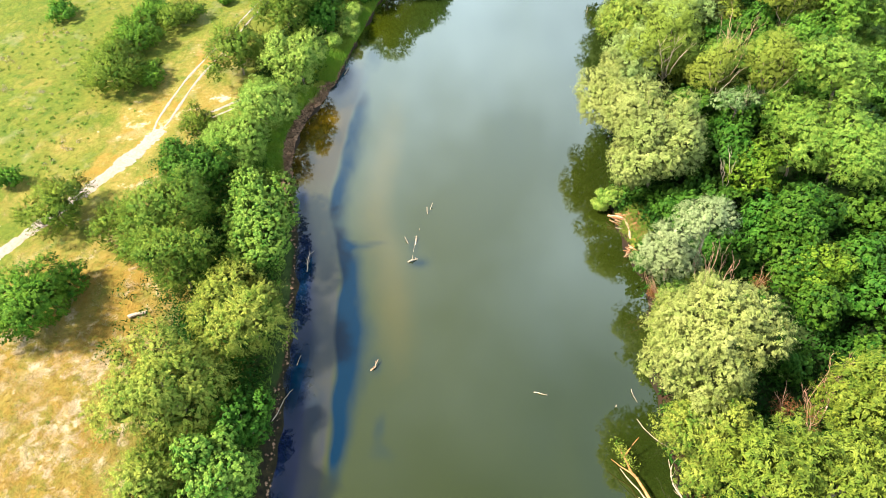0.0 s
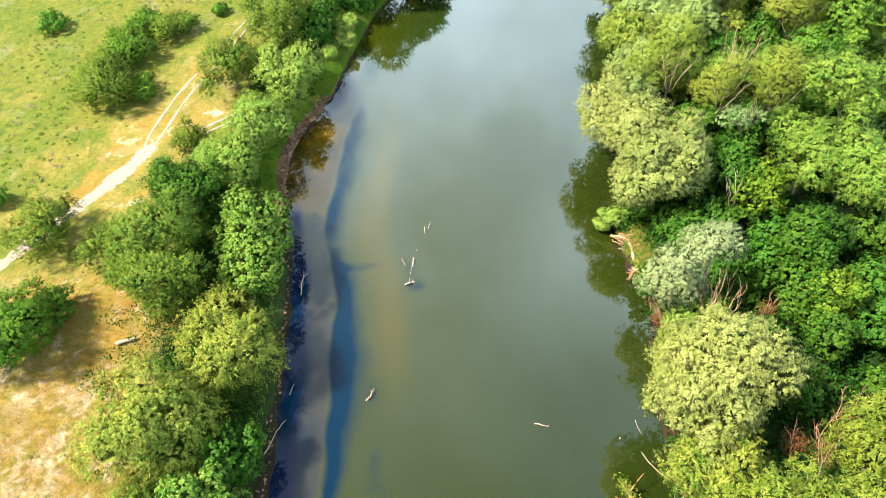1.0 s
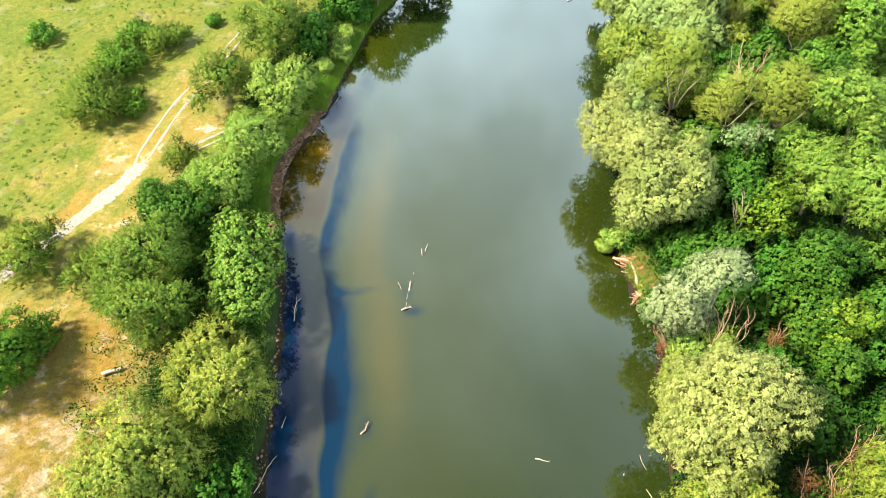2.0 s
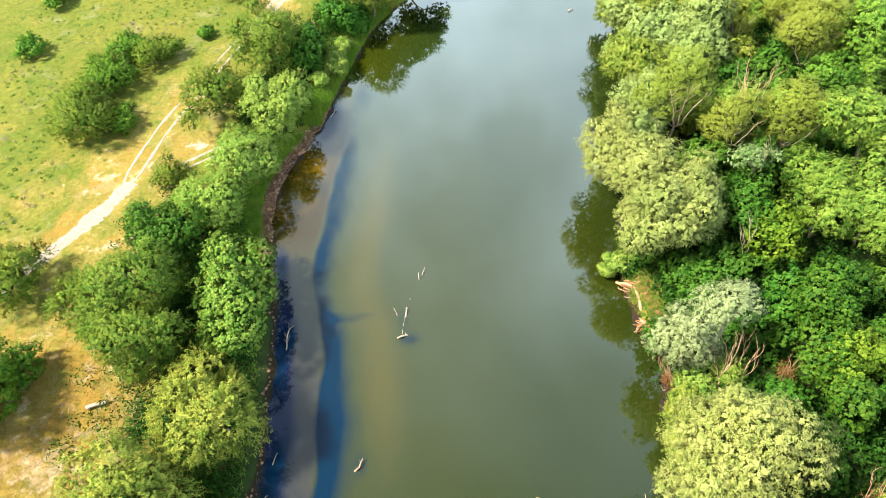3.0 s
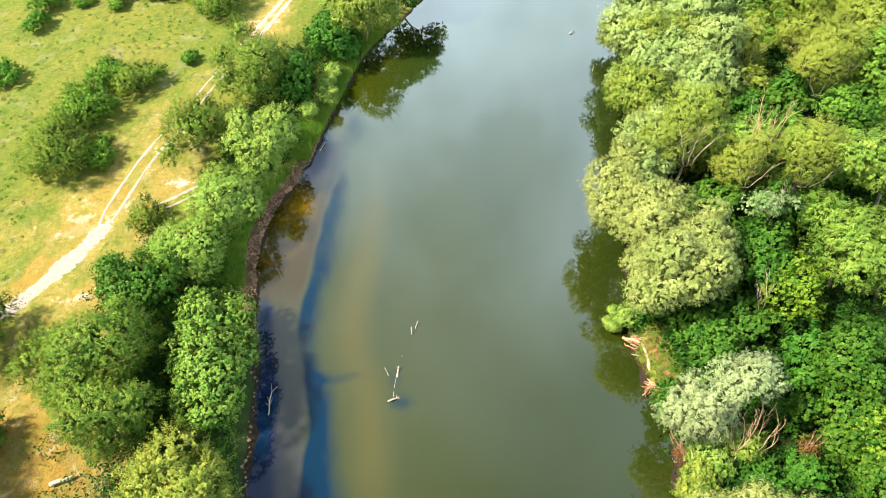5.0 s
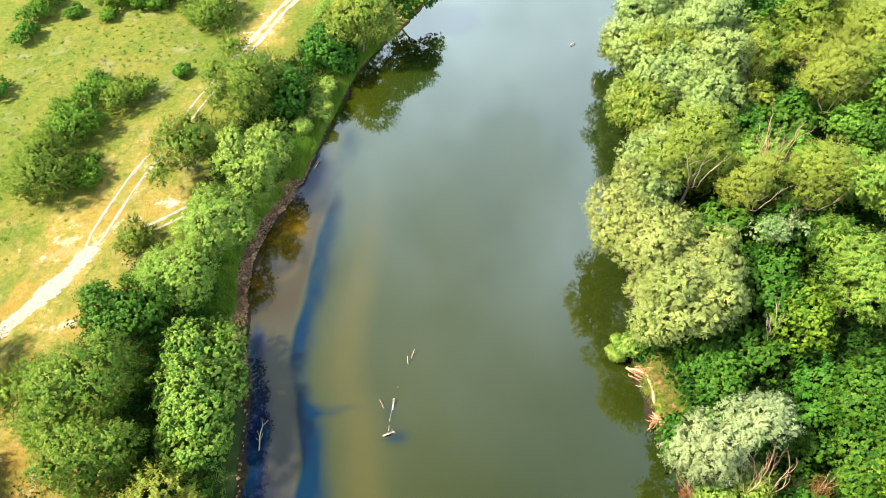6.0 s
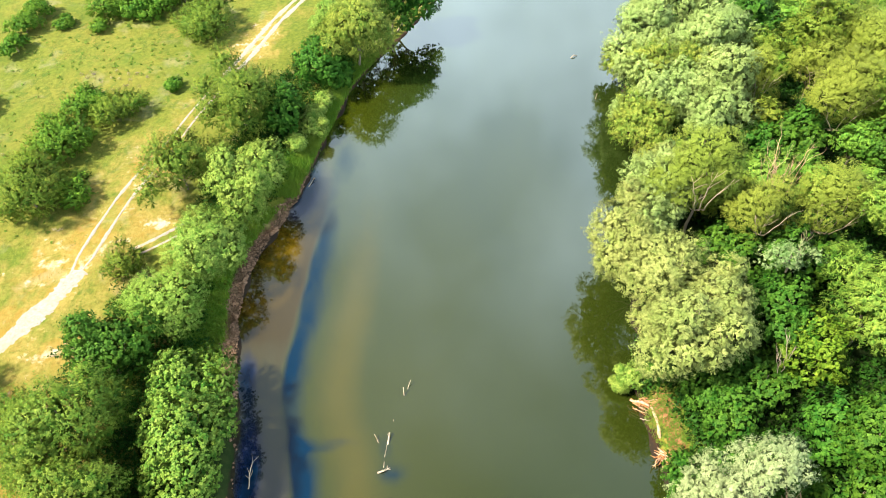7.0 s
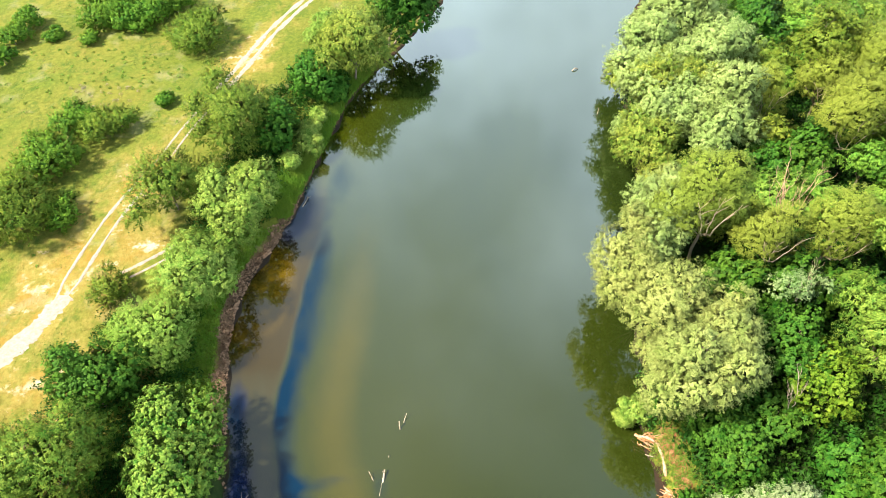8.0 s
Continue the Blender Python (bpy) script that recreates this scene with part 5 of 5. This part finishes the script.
def root_tangle():
    """A stripped trunk along the eroded bank, with a mat of fine roots at one end and a root plate at the other."""
    dice = random.Random(91)
    thing = tagged(new("exposed_roots"), "washed-out pale trunk and orange roots on an eroded bank", "tree roots")
    thing.location = (23.0, 55.5, 0.2)
    line = [Vector(q) for q in ((-1.4, 3.4, 0.4), (-0.3, 2.9, 0.8), (0.7, 2.1, 0.8), (0.9, 0.6, 0.6), (0.8, -1.0, 0.5), (0.6, -2.4, 0.4), (0.9, -3.2, 0.4))]
    way = []
    for a, b in zip(line, line[1:]):
        way += bent(a, b, dice, 0.08, 4)[:-1]
    way.append(line[-1])
    bm = bmesh.new()
    tube(bm, way, 0.14, 0.24, 8)
    part("trunk", bm, PINK_BARK, thing)
    for _ in range(60):                                      # the mat of fine roots, combed along the shore
        a = Vector((dice.uniform(-1.5, 0.6), dice.uniform(2.3, 3.6), dice.uniform(0.2, 0.9)))
        b = a + Vector((dice.uniform(0.4, 1.5), dice.uniform(-1.0, 0.0), dice.uniform(-0.3, 0.2)))
        bm = bmesh.new()
        tube(bm, bent(a, b, dice, 0.2, 4), dice.uniform(0.04, 0.075), 0.02, 4)
        part("root", bm, ROOT_WOOD if dice.random() < 0.65 else PINK_BARK, thing)
    for k in range(44):                                      # the root plate: curled roots round the trunk's foot
        u = dice.uniform(0, 2 * math.pi)
        r = dice.uniform(0.6, 1.6)
        mid = line[-1] + Vector((-0.1, 0.0, 0.1))
        a = mid + Vector((math.cos(u) * r * 0.3, math.sin(u) * r * 0.3, dice.uniform(-0.1, 0.4)))
        b = mid + Vector((math.cos(u + 0.9) * r, math.sin(u + 0.9) * r, dice.uniform(-0.35, 0.3)))
        bm = bmesh.new()
        tube(bm, bent(a, b, dice, 0.3, 5), dice.uniform(0.05, 0.11), 0.02, 5)
        part("root", bm, ROOT_WOOD if dice.random() < 0.6 else PINK_BARK, thing)


root_tangle()

plant("mint_willow", 36.0, 104.6, 4.2, 4.6, 7.6, 4.8)
plant("mint_willow", 34.6, 117.6, 4.6, 4.6, 8.6, 5.4)
plant("yellow_willow", 38.2, 109.0, 3.8, 3.8, 8.2, 5.0)
plant("mint_willow", 45.0, 118.0, 4.6, 5.0, 9.0, 5.4)
plant("mint_willow", 43.6, 131.0, 5.4, 5.4, 9.4, 6.0)
plant("pale_willow", 31.6, 88.4, 3.0, 3.4, 6.4, 4.4)

# scrub that hangs over the wooded bank
plant("pale_willow", 24.4, 66.4, 2.2, 2.4, 4.6, 3.0)
plant("pale_willow", 25.4, 63.2, 2.2, 2.2, 5.0, 3.0)
plant("green_tree", 25.8, 61.8, 1.8, 1.8, 2.4, 1.5)
plant("green_tree", 24.6, 50.2, 1.8, 2.2, 2.2, 1.2)
plant("yellow_willow", 25.0, 41.6, 1.8, 2.6, 2.6, 1.7)
plant("yellow_willow", 23.6, 23.0, 1.8, 2.0, 3.0, 2.0)
plant("green_tree", 26.0, 66.0, 2.0, 3.0, 3.0, 2.0)
plant("green_tree", 29.4, 91.0, 2.0, 3.0, 3.2, 2.2)
plant("yellow_willow", 31.0, 92.5, 2.2, 3.0, 4.4, 3.2)
plant("linden", 34.0, 92.5, 3.0, 3.2, 5.0, 3.8)
plant("yellow_willow", 24.9, 40.0, 1.5, 2.0, 2.0, 1.3)
plant("yellow_willow", 23.6, 37.2, 1.5, 2.2, 2.8, 1.9)
plant("green_tree", 33.0, 51.6, 3.0, 2.8, 2.8, 1.8)
plant("green_tree", 36.4, 48.6, 2.8, 2.8, 2.8, 1.8)
plant("green_tree", 31.4, 41.4, 2.8, 2.4, 2.4, 1.5)
plant("green_tree", 35.6, 42.4, 2.8, 2.6, 2.8, 1.7)
plant("green_tree", 29.4, 50.6, 2.4, 2.4, 2.4, 1.5)
plant("yellow_willow", 29.2, 88.0, 1.8, 3.0, 3.4, 2.4)
plant("mint_willow", 29.2, 104.6, 1.8, 3.0, 3.4, 2.4)
plant("yellow_willow", 30.6, 118.0, 2.0, 3.4, 3.6, 2.6)
plant("green_tree", 36.0, 34.0, 2.6, 3.0, 3.6, 2.2)
plant("green_tree", 31.0, 24.6, 2.4, 2.6, 3.4, 2.2)

# low shrubs at the reedy end of the meadow bank
plant("bank_willow", -19.6, 100.2, 1.3, 2.0, 2.0, 1.2)
plant("bank_willow", -17.9, 106.5, 1.4, 2.2, 2.2, 1.3)
plant("bank_willow", -16.8, 110.5, 1.3, 2.0, 2.1, 1.2)
plant("green_tree", -14.6, 116.4, 1.6, 2.2, 2.3, 1.4)
plant("green_tree", -21.6, 43.6, 1.6, 2.4, 2.6, 1.7)

# lower trees that close the woods between the tall ones
def close_woods():
    dice = random.Random(77)
    tall = [(o.location.x, o.location.y) for o in bpy.data.objects if o.type == "EMPTY" and o.location.x > 20 and o.get("category") == "tree"]
    for i in range(9):
        for j in range(19):
            y = 22 + j * 6.6 + dice.uniform(-1.6, 1.6)
            x = float(right_shore(y)) + 9 + i * 6.6 + dice.uniform(-1.6, 1.6)
            gone = min(math.hypot(x - a, y - b) for a, b in tall) < 3.6
            r, top, kind = dice.uniform(3.0, 4.2), dice.uniform(6.5, 9.5), dice.choice(("green_tree", "linden", "linden") if y < 80 else ("green_locust", "green_locust", "linden", "ash", "locust"))
            if gone or x > 88 or x > 34 + 0.52 * y or (y < 62 and x < 37):
                continue
            plant(kind, x, y, r, r, 0.56 * top, 0.44 * top, 1.5)


close_woods()
